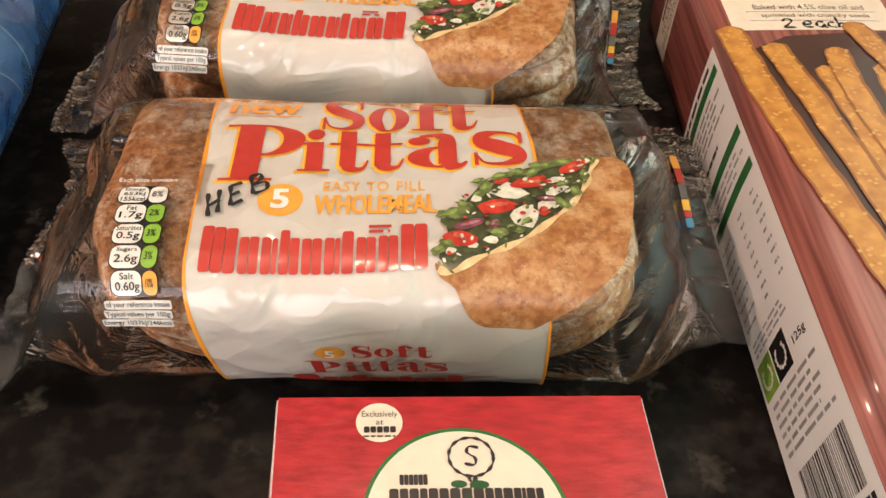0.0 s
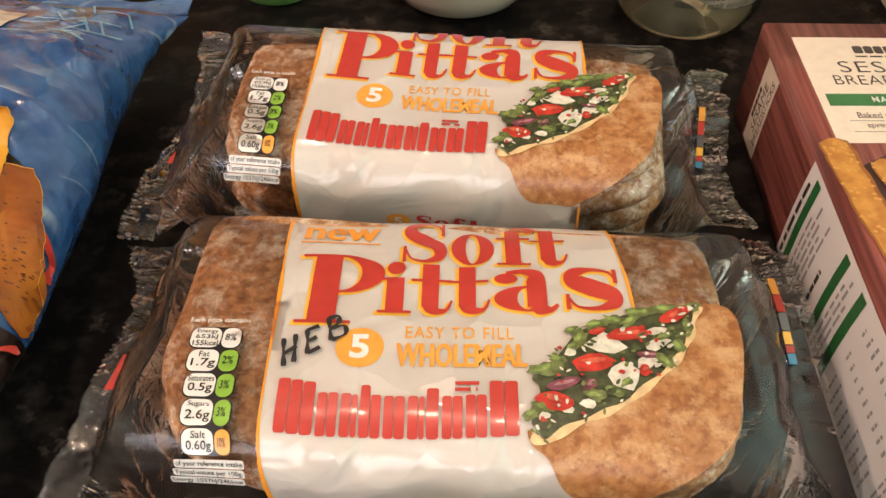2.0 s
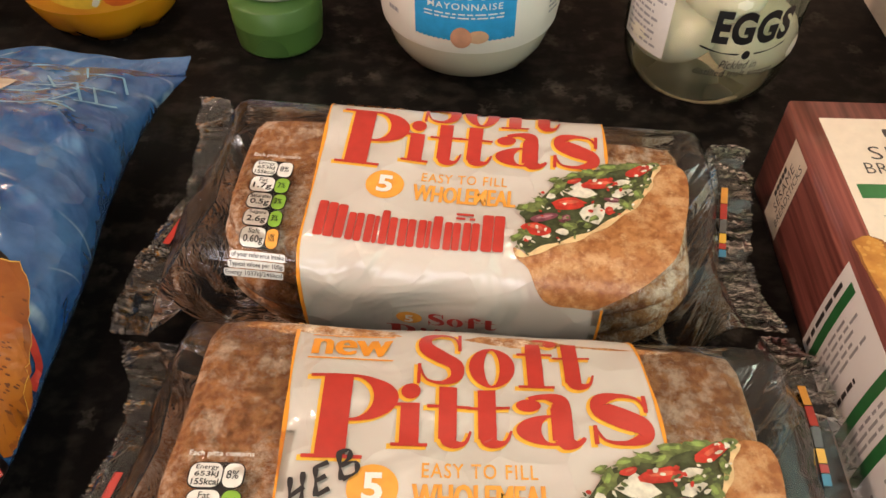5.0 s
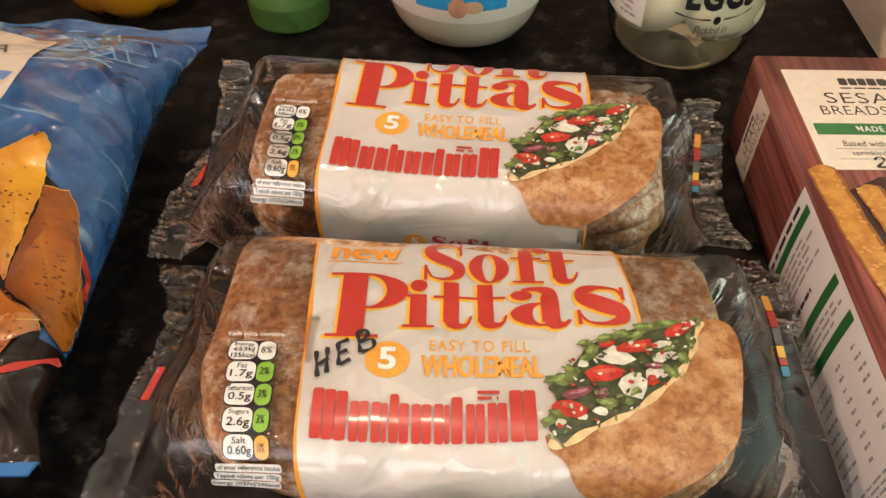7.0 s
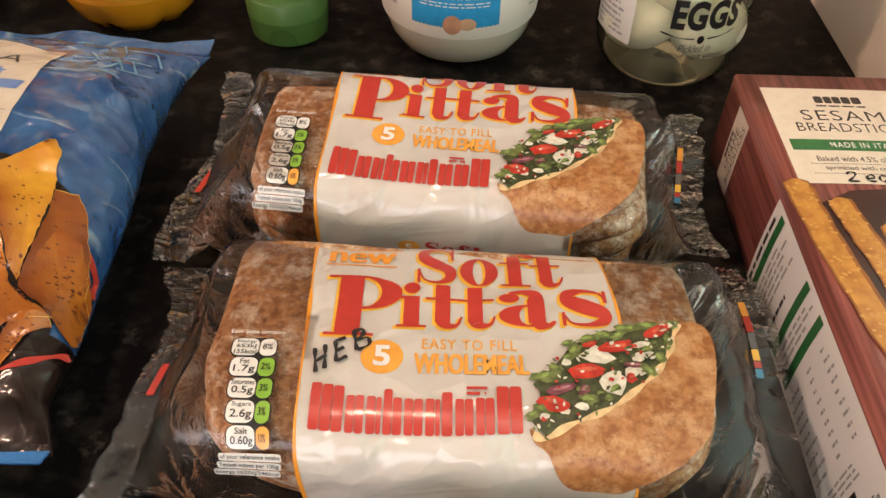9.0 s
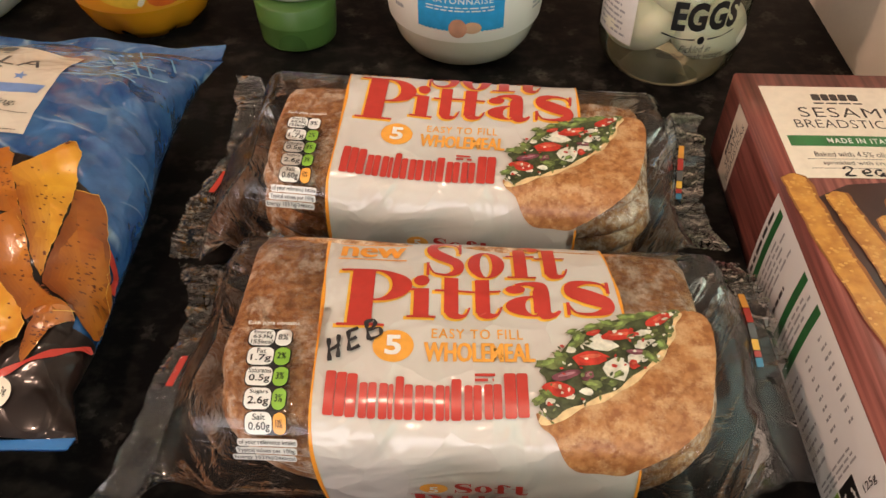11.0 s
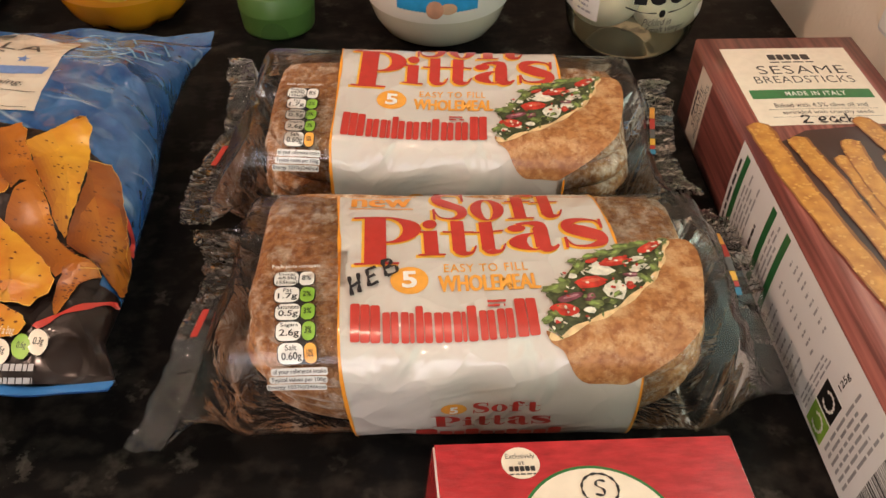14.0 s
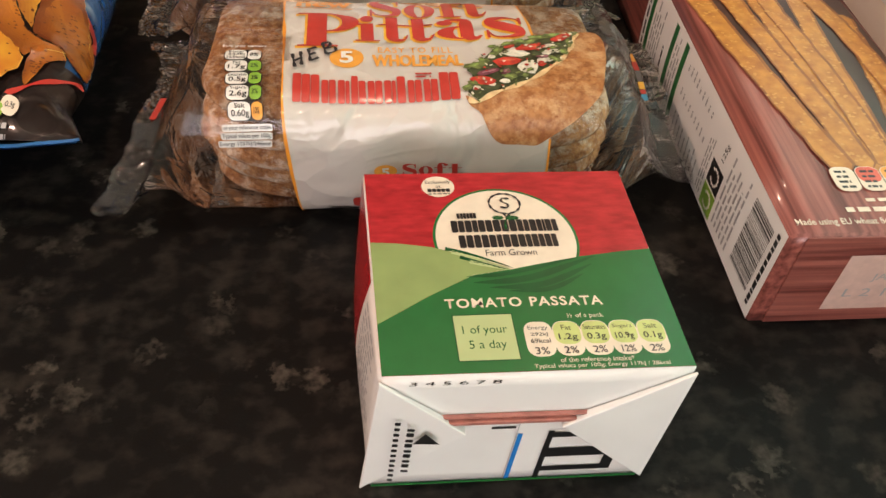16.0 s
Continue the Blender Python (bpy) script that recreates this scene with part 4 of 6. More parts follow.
pitta_pack(pose(0.0035, 0.5055, C, 0, 0, -1.5), "clear film pack of wholemeal pittas with an unmarked white label", 2, FAR,
           (-0.070, 0.058), (-0.046, 0.066), (((-0.108, -0.114, -0.112, -0.106, -0.106, -0.112), (0.030, 0.026, 0.024, 0.026, 0.034, 0.040)),
                                             ((0.112, 0.108, 0.108, 0.111, 0.114, 0.113), (0.036, 0.028, 0.024, 0.025, 0.027, 0.028))), 0.0, 0.0, False, 5.0, (0.0410, 0.0430, 0.0435, 0.0405, 0.0345), (-0.0040, -0.0070, -0.0080, -0.0100, -0.0130))

# ---------------------------------------------------------------- passata carton
CARTON_RED = material("carton_red", (0.42, 0.022, 0.028), 0.25, vary=0.3, scale=140, bump=0.00015, bscale=120, stretch=(1, 3, 1), coat=0.3)
CARTON_GREEN = material("carton_green", (0.020, 0.135, 0.035), 0.25, vary=0.10, scale=90, bump=0.0001, bscale=100, coat=0.3)
CARTON_LIGHT = material("carton_light_green", (0.27, 0.35, 0.13), 0.25, vary=0.08, scale=90, coat=0.3)
CARTON_PALE = material("carton_pale_green", (0.46, 0.53, 0.26), 0.25, vary=0.05, scale=90, coat=0.3)
CARTON_DARK = material("carton_dark_green", (0.012, 0.085, 0.025), 0.25, vary=0.15, scale=120, coat=0.3)
CARTON_WHITE = material("carton_white_board", (0.80, 0.79, 0.77), 0.35, vary=0.04, scale=40, bump=0.0003, bscale=60)
CREAM = ink("cream_ink", (0.80, 0.69, 0.56), vary=0.05)
PALE_LIME = ink("pale_lime_ink", (0.55, 0.62, 0.22))
BLUE_LINE = ink("blue_ink", (0.02, 0.20, 0.60))
SEAM = ink("seam_ink", (0.42, 0.16, 0.13), vary=0.3)

PW, PL, PH = 0.0968, 0.0895, 0.0620
pas = base("passata_carton", pose(0.0085, 0.2135, C, 0, 0, 2.6), "red and green tomato passata carton lying on its back", "carton")
# body: a slightly bulged brick, white board with a printed sleeve
bm = box_bm(0, 0, 0.0004, PW, PL, PH, 0)
bmesh.ops.subdivide_edges(bm, edges=bm.edges[:], cuts=9, use_grid_fill=True)
for v in bm.verts:
    u, w, h = v.co.x / PW, v.co.y / PL, v.co.z / PH
    g = lambda t: max(0.0, 4 * t * (1 - t))
    v.co.x += (0.0016 if u > 0.99 else -0.0032 if u < 0.01 else 0) * g(w) * g(h)
    if h > 0.99:
        v.co.z += 0.0008 * g(u) * g(w)
sharp = [e for e in bm.edges if len(e.link_faces) == 2 and e.calc_face_angle() > 0.8]
bmesh.ops.bevel(bm, geom=sharp, offset=0.0007, segments=2, affect="EDGES")
body = part("body", bm, CARTON_WHITE, pas, "folded white carton board")
g4 = lambda t: max(0.0, 4 * t * (1 - t))
TOPP = lambda a, b: (Vector((a * MM, b * MM, PH + 0.0008 * g4(a * MM / PW) * g4(b * MM / PL))), Vector((0, 0, 1)))
def on_top(name, bm, lift, mat, label=""):
    return laid(name, bm, TOPP, lift * MM, mat, body, label, 7.0)
on_top("red_field", poly(rect(0.5, 0.5, 96.3, 89.1)), 0.10, CARTON_RED)
on_top("badge_ring", poly(oval(47.2, 54.6, 25.2, 25.2, 64)), 0.16, CARTON_GREEN)
on_top("badge", poly(oval(47.2, 54.6, 24.2, 24.2, 64)), 0.22, CREAM, "round cream badge")
on_top("dark_field", poly([(0.5, 0.5), (96.3, 0.5), (96.3, 49.0), (86, 47.8), (71.5, 45.6), (57, 42.6), (46, 40.2), (33.5, 38.2), (17.5, 29.8), (0.5, 19.5)]), 0.28, CARTON_GREEN)
on_top("light_field", poly([(0.5, 54.4), (10, 53.4), (21, 51.2), (30, 47.8), (38, 43.5), (46, 40.2), (33.5, 38.2), (17.5, 29.8), (0.5, 19.5)]), 0.34, CARTON_LIGHT)
same = lambda a, b: (a, b)
for (xa, ya), (xb, yb), (xc, yc), wide in (((31, 37.4), (46, 38.6), (70, 45.0), 1.6), ((33, 34.8), (52, 36.4), (76, 45.6), 2.6), ((38, 32.6), (56, 33.6), (74, 42.0), 2.4), ((44, 31.0), (58, 31.6), (70, 37.6), 1.8)):
    on_top("furrow", brush([(xa, ya), (xb, yb), (xc, yc)], [0.2, wide, wide, 0.2], same), 0.42, CARTON_DARK)
for (xa, ya), (xb, yb), (xc, yc), mt in (((25.5, 50.2), (34, 47.2), (47, 40.8), CARTON_DARK), ((27.5, 48.6), (35, 45.4), (46, 40.4), CARTON_PALE), ((30.0, 46.2), (36, 43.6), (45, 40.2), CARTON_DARK), ((33.0, 44.0), (38, 42.2), (45, 40.0), CARTON_PALE)):
    on_top("furrow", brush([(xa, ya), (xb, yb), (xc, yc)], [1.6, 1.3, 0.9, 0.2], same), 0.44, mt)
for lp in block_loops(31.5, 64.3, 38.5, 67.0, (1,) * 6) + block_loops(28.8, 57.6, 66.5, 63.4, (1, 0.9, 1, 0.8, 1, 1, 1.1, 1.1, 1.1, 0.9, 0.8, 1, 0.8, 0.4, 0.9, 0.8)) + block_loops(30.6, 50.2, 65.0, 56.2, (1, 1, 1, 1, 1, 0.8, 1, 1, 1, 0.8, 0.9, 0.8, 0.9, 0.8)):
    on_top("brand_mark", poly(lp), 0.40, BLACK, "black block of the word mark")
on_top("wording", words("Farm Grown", 39.0, 46.4, 56.5, 49.2, 0.0), 0.40, BLACK)
on_top("sprig", merge(stroke([(47.8, 58.5), (48.4, 62.5), (50.5, 66.0)], 0.8), poly(oval(46.0, 64.4, 2.0, 1.0), oval(51.0, 64.2, 2.4, 1.1))), 0.46, CARTON_DARK)
on_top("handwriting", merge(stroke(oval(49.6, 71.6, 5.6, 5.2, 16) + [(55.2, 71.6)], 0.8), stroke([(51.6, 74.0), (49.4, 74.4), (48.6, 72.8), (50.6, 71.2), (50.2, 69.4), (47.8, 69.8)], 0.8), stroke([(48.4, 66.6), (49.2, 64.8), (50.4, 66.4)], 0.7)), 0.50, PEN, "black marker pen letter in a circle")
on_top("seal_disc", poly(oval(26.9, 81.6, 6.0, 5.6)), 0.18, CREAM, "small cream disc")
on_top("seal_wording", merge(words("Exclusively", 22.4, 82.6, 31.6, 84.9), words("at", 26.0, 80.9, 28.0, 82.2), blocks(22.8, 78.6, 31.2, 80.4, (1, 1, 1, 1, 1)), lines(22.8, 77.2, 31.2, 78.0, 1, 3, 0.6, 0, 5)), 0.26, BLACK)
on_top("product_name", words("TOMATO PASSATA", 22.4, 24.6, 73.6, 28.4, 0.02, 1.15), 0.40, CREAM)
on_top("panel_edge", poly(rect(23.9, 4.4, 43.2, 22.0)), 0.36, CARTON_DARK)
on_top("panel", poly(rect(24.3, 4.8, 42.8, 21.6)), 0.42, CARTON_PALE, "pale green panel")
on_top("panel_wording", merge(words("1 of your", 26.6, 13.6, 40.6, 17.6), words("5 a day", 28.0, 8.0, 39.6, 12.0)), 0.48, CARTON_DARK)
PILLS = (("Energy", "292kJ", "3%"), ("Fat", "1.2g", "2%"), ("Saturates", "0.3g", "2%"), ("Sugars", "10.9g", "12%"), ("Salt", "0.1g", "2%"))
for i, (nm, v, pc) in enumerate(PILLS):
    x = 45.8 + 9.0 * i
    p = on_top("nutrition_pill", poly(rect(x - 0.1, 5.4, x + 8.9, 18.4, 3.4)), 0.38, CREAM)
    laid("upper_half", poly(rect(x + 0.2, 9.6, x + 8.6, 18.1, 3.0)), TOPP, 0.44 * MM, CREAM if i == 0 else PALE_LIME, p)
    w = min(7.2, 1.05 * len(nm))
    laid("figure", merge(words(nm, x + 4.4 - w / 2, 14.9, x + 4.4 + w / 2, 16.8), *([words(v, x + 1.8, 12.6, x + 7.2, 14.2, 0.01), words("69kcal", x + 1.4, 10.3, x + 7.6, 12.0, 0.01)] if i == 0 else [words(v, x + 1.4, 10.6, x + 7.4, 13.6, 0.01)]), words(pc, x + 2.2, 6.2, x + 6.6, 8.8, 0.01)), TOPP, 0.50 * MM, BLACK, p)
on_top("footnote", merge(words("½ of a pack", 60.6, 19.2, 72.4, 21.4), words("of the reference intake*", 55.0, 3.2, 78.0, 4.9), words("Typical values per 100g: Energy 117kJ / 28kcal", 46.6, 0.9, 88.6, 2.7)), 0.40, CREAM)
# side of the sleeve: red behind, white in front, with a glued fold
def bulge_side(a, b):
    y, z = PL - a * MM, 0.001 + b * MM
    return Vector((-0.0032 * g4(y / PL) * g4(z / PH), y, z)), Vector((-1, 0, 0))
laid("side_red", poly([(0.8, 0.5), (38, 0.5), (46, 14), (50, 34), (52, 60.4), (0.8, 60.4)]), bulge_side, 0.00012, CARTON_RED, body, "", 7.0)
laid("side_wording", lines(55, 4, 80, 56, 16, 11, 0.35, 0.3, 5), bulge_side, 0.00012, ink("pale_grey_ink", (0.45, 0.46, 0.50)), body, "", 9.0)
# base end with its two folded corners
def flap(pts, thick, mat, name, label):
    bm = bmesh.new()
    lo = [bm.verts.new((x * MM, -0.0004, z * MM)) for x, z in pts]
    hi = [bm.verts.new((x * MM, -thick * d * MM - 0.0004, z * MM)) for (x, z), d in zip(pts, (0.35, 0.35, 1.0))]
    bm.faces.new(lo)
    bm.faces.new(hi[::-1])
    for i in range(3):
        j = (i + 1) % 3
        bm.faces.new((lo[i], hi[i], hi[j], lo[j]))
    bmesh.ops.recalc_face_normals(bm, faces=bm.faces[:])
    bmesh.ops.bevel(bm, geom=bm.edges[:], offset=0.0003, segments=1, affect="EDGES")
    return part(name, bm, mat, pas, label, False)
fl = flap([(-0.4, 61.2), (-3.0, 1.0), (29.0, 35.5)], 3.2, CARTON_WHITE, "corner_flap", "folded white corner flap")
fr = flap([(97.0, 60.8), (96.6, 1.0), (59.5, 37.8)], 3.2, CARTON_WHITE, "corner_flap", "folded white corner flap")
part("base_seam", merge(box_bm(0.0195, -0.0026, 0.0392, 0.064, -0.0002, 0.0408, 0.0004), box_bm(0.0205, -0.0018, 0.0416, 0.072, -0.0002, 0.0424, 0.0003)), SEAM, pas, "folded brownish seam", False)
laid("base_blue_line", poly(rect(47.4, 2, 49.0, 30)), lambda a, b: (Vector((a * MM, -0.0003, b * MM)), Vector((0, -1, 0))), 0.0001, BLUE_LINE, body)
laid("base_join", poly(rect(46.7, 1, 47.1, 36)), lambda a, b: (Vector((a * MM, -0.0003, b * MM)), Vector((0, -1, 0))), 0.0001, ink("grey_shade_ink", (0.5, 0.49, 0.47)), body)
laid("base_mark", merge(poly(rect(57.5, 2, 59.5, 31), rect(59.5, 15, 80, 20.5), rect(59.5, 27, 70, 30), rect(59.5, 6, 84, 9), rect(80, 9, 84, 17)), poly(rect(38, 33.2, 46, 34.4))), lambda a, b: (Vector((a * MM, -0.0003, b * MM)), Vector((0, -1, 0))), 0.0001, BLACK, body)
laid("base_digits", words("3 4 5 6 7 8", 9, 58.0, 37, 59.8), lambda a, b: (Vector((a * MM, -0.0003, b * MM)), Vector((0, -1, 0))), 0.0001, BLACK, body)
def on_flap(a, b):
    return Vector((a * MM, -0.0022 - 0.00009 * a, b * MM)), Vector((0, -1, 0))
laid("flap_mark", merge(poly([(12.0, 33.0), (20.5, 33.5), (15.5, 39.0)]), poly(*([rect(9.6, z, 12.0, z + (2.2 if z % 2 else 1.5), 0.5) for z in range(16, 42, 3)] + [rect(5.6, z, 7.4, z + 1.6, 0.4) for z in range(10, 46, 3)]))), on_flap, 0.0012, BLACK, fl, "", 0)
laid("green_edge", poly(rect(1, 0.6, 95, 2.0)), lambda a, b: (Vector((a * MM, -0.0003, b * MM)), Vector((0, -1, 0))), 0.0002, CARTON_GREEN, body)

# the carton stands a little out of square
for ob in pas.children_recursive:
    for v in ob.data.vertices:
        v.co.x -= 0.055 * v.co.y + 0.085 * (PH - v.co.z)
        v.co.y -= 0.060 * (PH - v.co.z)

# ---------------------------------------------------------------- breadsticks box
WOOD_PRINT = material("maroon_wood_print", (0.36, 0.115, 0.090), 0.40, second=(0.12, 0.026, 0.021), scale=40, stretch=(8, 0.22, 8), bump=0.00006, bscale=150, contrast=(0.34, 0.66), coat=0.5, detail=10)
WOOD_END = material("maroon_wood_end_print", (0.36, 0.115, 0.090), 0.40, second=(0.12, 0.026, 0.021), scale=40, stretch=(0.22, 8, 8), bump=0.00006, bscale=150, contrast=(0.34, 0.66), coat=0.5, detail=10)
STICK = material("breadstick_ink", (0.62, 0.29, 0.055), 0.33, second=(0.36, 0.125, 0.020), scale=150, bump=0.0001, contrast=(0.25, 0.7), coat=0.2)
STICK_EDGE = material("breadstick_shade_ink", (0.30, 0.105, 0.022), 0.33, vary=0.3, scale=80, coat=0.2)
SEED = ink("sesame_ink", (0.62, 0.315, 0.075))
SHADOW_INK = material("dark_brown_ink", (0.045, 0.016, 0.012), 0.33, vary=0.4, scale=40, coat=0.2)
BOX_WHITE = material("box_white_print", (0.84, 0.83, 0.82), 0.38, vary=0.03, scale=40)
BOX_GREEN = ink("box_green_ink", (0.03, 0.17, 0.05))
GREY = ink("grey_ink", (0.36, 0.36, 0.37))
BROWN_TXT = ink("dark_grey_ink", (0.045, 0.04, 0.038))

BW, BL, BH = 0.0905, 0.2895, 0.0535
bx = base("breadsticks_box", pose(0.1590, 0.2825, C, 0, 0, 2.6), "maroon wood-print card box of sesame breadsticks", "box")
bm = box_bm(0, 0, 0.0003, BW, BL, BH)
bmesh.ops.subdivide_edges(bm, edges=bm.edges[:], cuts=6, use_grid_fill=True)
for v in bm.verts:
    u, w, h = v.co.x / BW, v.co.y / BL, v.co.z / BH
    if h > 0.99:
        v.co.z += 0.0010 * g4(u) * g4(w)
    if u < 0.01:
        v.co.x -= 0.0010 * g4(w) * g4(h)
bmesh.ops.bevel(bm, geom=[e for e in bm.edges if len(e.link_faces) == 2 and e.calc_face_angle() > 0.8], offset=0.0008, segments=2, affect="EDGES")
bbody = part("body", bm, WOOD_PRINT, bx, "maroon card printed with wood grain")
BTOP = lambda a, b: (Vector((a * MM, b * MM, BH + 0.0010 * g4(a * MM / BW) * g4(b * MM / BL))), Vector((0, 0, 1)))
def bt(name, bm, lift, mat, label="", parent=None, cell=12.0):
    return laid(name, bm, BTOP, lift * MM, mat, parent or bbody, label, cell)
part("end_flap", box_bm(0.0065, -0.0008, 0.0010, BW - 0.0010, -0.0001, BH - 0.0015, 0.0003), WOOD_END, bx, "tucked end flap", False)
part("far_end_flap", box_bm(0.0010, BL + 0.0001, 0.0010, BW - 0.0065, BL + 0.0008, BH - 0.0015, 0.0003), WOOD_END, bx, "tucked end flap", False)
# title label
bt("title_label", poly(rect(9.6, 204.5, 80.0, 277.0)), 0.20, CREAM, "cream printed title panel")
bt("brand_mark", merge(blocks(33.5, 264.6, 57.0, 270.2, (1, 0.9, 0.9, 1, 1.1), None, 0.0), lines(33.5, 261.4, 57.5, 263.2, 1, 5, 0.6, 0.0, 5)), 0.30, BROWN_TXT, "dark word mark in plain blocks")
bt("title", merge(words("SESAME", 24.0, 250.5, 71.5, 258.6, -0.004, 1.12), words("BREADSTICKS", 19.5, 241.8, 73.0, 248.4, -0.006, 1.05)), 0.30, BROWN_TXT)
bt("green_band", poly(rect(13.0, 227.6, 77.0, 235.6)), 0.30, BOX_GREEN, "green band")
bt("band_wording", words("MADE IN ITALY", 31.0, 229.8, 63.0, 233.6, 0.015, 1.2), 0.40, WHITE)
bt("small_wording", merge(words("Baked with 4.5% olive oil and", 22.0, 219.6, 70.0, 223.4), words("sprinkled with crunchy seeds", 24.0, 212.9, 70.5, 216.7), lines(18, 217.6, 74, 218.4, 1, 6, 0.4, 0, 40), lines(18, 210.9, 74, 211.7, 1, 7, 0.4, 0, 40)), 0.30, BROWN_TXT)
pw = 1.15
bt("handwriting", merge(stroke([(31.5, 210.5), (33.5, 212.4), (35.6, 210.8), (33.0, 207.6), (31.2, 206.0), (36.2, 206.0)], pw), stroke([(40.2, 207.8), (43.4, 208.6), (42.4, 210.6), (40.2, 209.0), (40.4, 206.4), (43.6, 206.2)], pw),
                        stroke([(48.8, 209.8), (46.4, 210.0), (45.4, 207.4), (47.2, 206.0), (48.8, 208.4), (48.6, 205.8), (49.8, 206.0)], pw), stroke([(53.4, 209.6), (51.0, 209.4), (50.6, 206.8), (53.4, 206.0)], pw),
                        stroke([(54.8, 213.4), (54.8, 209.0), (54.6, 205.8)], pw), stroke([(54.8, 208.0), (56.6, 209.4), (57.4, 207.8), (57.6, 205.6)], pw)), 0.50, PEN, "black marker pen words")
# picture of breadsticks
bt("picture_ground", poly([(12, 190), (30, 200), (60, 203), (86, 203), (89, 120), (88, 60), (80, 28), (30, 26), (24, 60), (16, 120)]), 0.16, SHADOW_INK)
def breadstick(pts, w, seed, lift):
    cen = spline([(x, y, 0) for x, y in pts], steps=10)
    rnd = random.Random(seed)
    L, R = [], []
    for i, p in enumerate(cen):
        d = (cen[min(i + 1, len(cen) - 1)] - cen[max(i - 1, 0)]).normalized()
        s = Vector((-d.y, d.x, 0))
        f = i / (len(cen) - 1)
        ww = w * min(1.0, math.sqrt(max(0.0, 1 - (1 - min(f, 0.06) / 0.06) ** 2)) * 0.8 + 0.2, math.sqrt(max(0.0, 1 - (1 - min(1 - f, 0.05) / 0.05) ** 2)) * 0.8 + 0.2)
        L.append(p + s * (ww + rnd.uniform(-0.5, 0.5)))
        R.append(p - s * (ww + rnd.uniform(-0.5, 0.5)))
    st = bt("breadstick_picture", poly([(p.x, p.y) for p in L] + [(p.x, p.y) for p in reversed(R)]), lift, STICK)
    # shaded underside of the stick in the picture
    bt("shaded_edge", poly([(p.x, p.y) for p in L] + [(p.x, p.y) for p in reversed([a.lerp(b, 0.13) for a, b in zip(L, R)])]), lift + 0.05, STICK_EDGE, "", st)
    bt("shaded_edge", poly([(p.x, p.y) for p in R] + [(p.x, p.y) for p in reversed([b.lerp(a, 0.08) for a, b in zip(L, R)])]), lift + 0.05, STICK_EDGE, "", st)
    loops = []
    for k in range(int(len(cen) * 3.6)):
        i = rnd.randrange(1, len(cen) - 2)
        u, t = rnd.uniform(0.10, 0.95), rnd.random()
        q = L[i].lerp(R[i], u).lerp(L[i + 1].lerp(R[i + 1], u), t)
        a = rnd.uniform(0, 3.14)
        loops.append([(q.x + 0.95 * math.cos(a + t) * (1.0 if j % 2 == 0 else 0.8), q.y + 0.95 * math.sin(a + t) * 0.75) for j, t in enumerate((0, 1.05, 2.1, 3.14, 4.2, 5.25))])
    tagged(bt("sesame", poly(*loops), lift + 0.1, SEED, "printed sesame seeds", st, 0), kind="stuff")
breadstick([(64, 182), (60, 120), (56, 34)], 5.2, 3, 0.22)
breadstick([(39, 180), (43, 140), (49, 32)], 4.8, 4, 0.26)
breadstick([(82, 150), (76, 90), (66, 34)], 5.0, 5, 0.30)
breadstick([(48, 192), (47, 160), (53, 100), (55, 34)], 5.4, 6, 0.42)
breadstick([(22.5, 195), (28.5, 160), (37, 100), (45, 34)], 5.8, 7, 0.58)
breadstick([(60, 210), (70, 172), (79, 120), (82, 60)], 5.8, 8, 0.58)
breadstick([(7.5, 207), (11.5, 165), (22, 100), (35, 32)], 6.4, 9, 0.74)
for i in range(5):
    x = 27 + 10.6 * i
    p = bt("nutrition_pill", poly(rect(x, 21.5, x + 10.2, 35.5, 3.6)), 0.95, CREAM)
    bt("upper_half", poly(rect(x + 0.3, 26.5, x + 9.9, 35.2, 3.2)), 1.02, (CREAM, ink("red_pill_ink", (0.70, 0.10, 0.06)), AMBER, LIME, AMBER)[i], "", p)
    bt("figure", lines(x + 2, 22.5, x + 8, 34, 4, 20 + i, 0.45, 0.2, 2), 1.08, BLACK, "", p)
bt("footnote", merge(words("Made using EU wheat flour", 3.5, 3.6, 44.0, 7.8, 0.01), lines(26, 10.5, 84, 14.0, 1, 31, 0.7, 0.0, 9), lines(36, 16, 74, 18.6, 1, 32, 0.7, 0, 6), lines(46, 3.6, 86, 7.6, 1, 33, 0.7, 0.1, 6)), 0.30, CREAM)
# long side: white information panel
def bside(a, b):
    y, z = a * MM, b * MM
    return Vector((-0.0010 * g4(y / BL) * g4(z / BH), y, z)), Vector((-1, 0, 0))
def bs(name, bm, lift, mat, label="", parent=None):
    return laid(name, bm, bside, lift * MM, mat, parent or bbody, label, 12.0)
bs("side_panel", poly(rect(1.2, 1.0, 197.0, 51.3)), 0.15, BOX_WHITE, "white information panel")
bs("side_title", poly(rect(250.5, 3.5, 269.0, 48.5)), 0.15, CREAM, "cream side title panel")
up = lambda y, z: (lambda a, b: bside(y + b, z + a))            # lettering that reads upwards
laid("side_title_wording", merge(words("SESAME", 10, 8.0, 36, 12.8, -0.004, 1.1), words("BREADSTICKS", 6, 2.4, 41, 6.4, -0.005), blocks(14, 14.0, 31, 16.6, (1, 1, 1, 1, 1))), lambda a, b: bside(250.5 + b, 3.5 + a), 0.25 * MM, BROWN_TXT, bbody, "", 0)
for v in (184.5, 147.0, 129.5):
    bs("green_bar", poly(rect(v, 3.0, v + 5.0, 48.5)), 0.25, BOX_GREEN, "green heading bar")
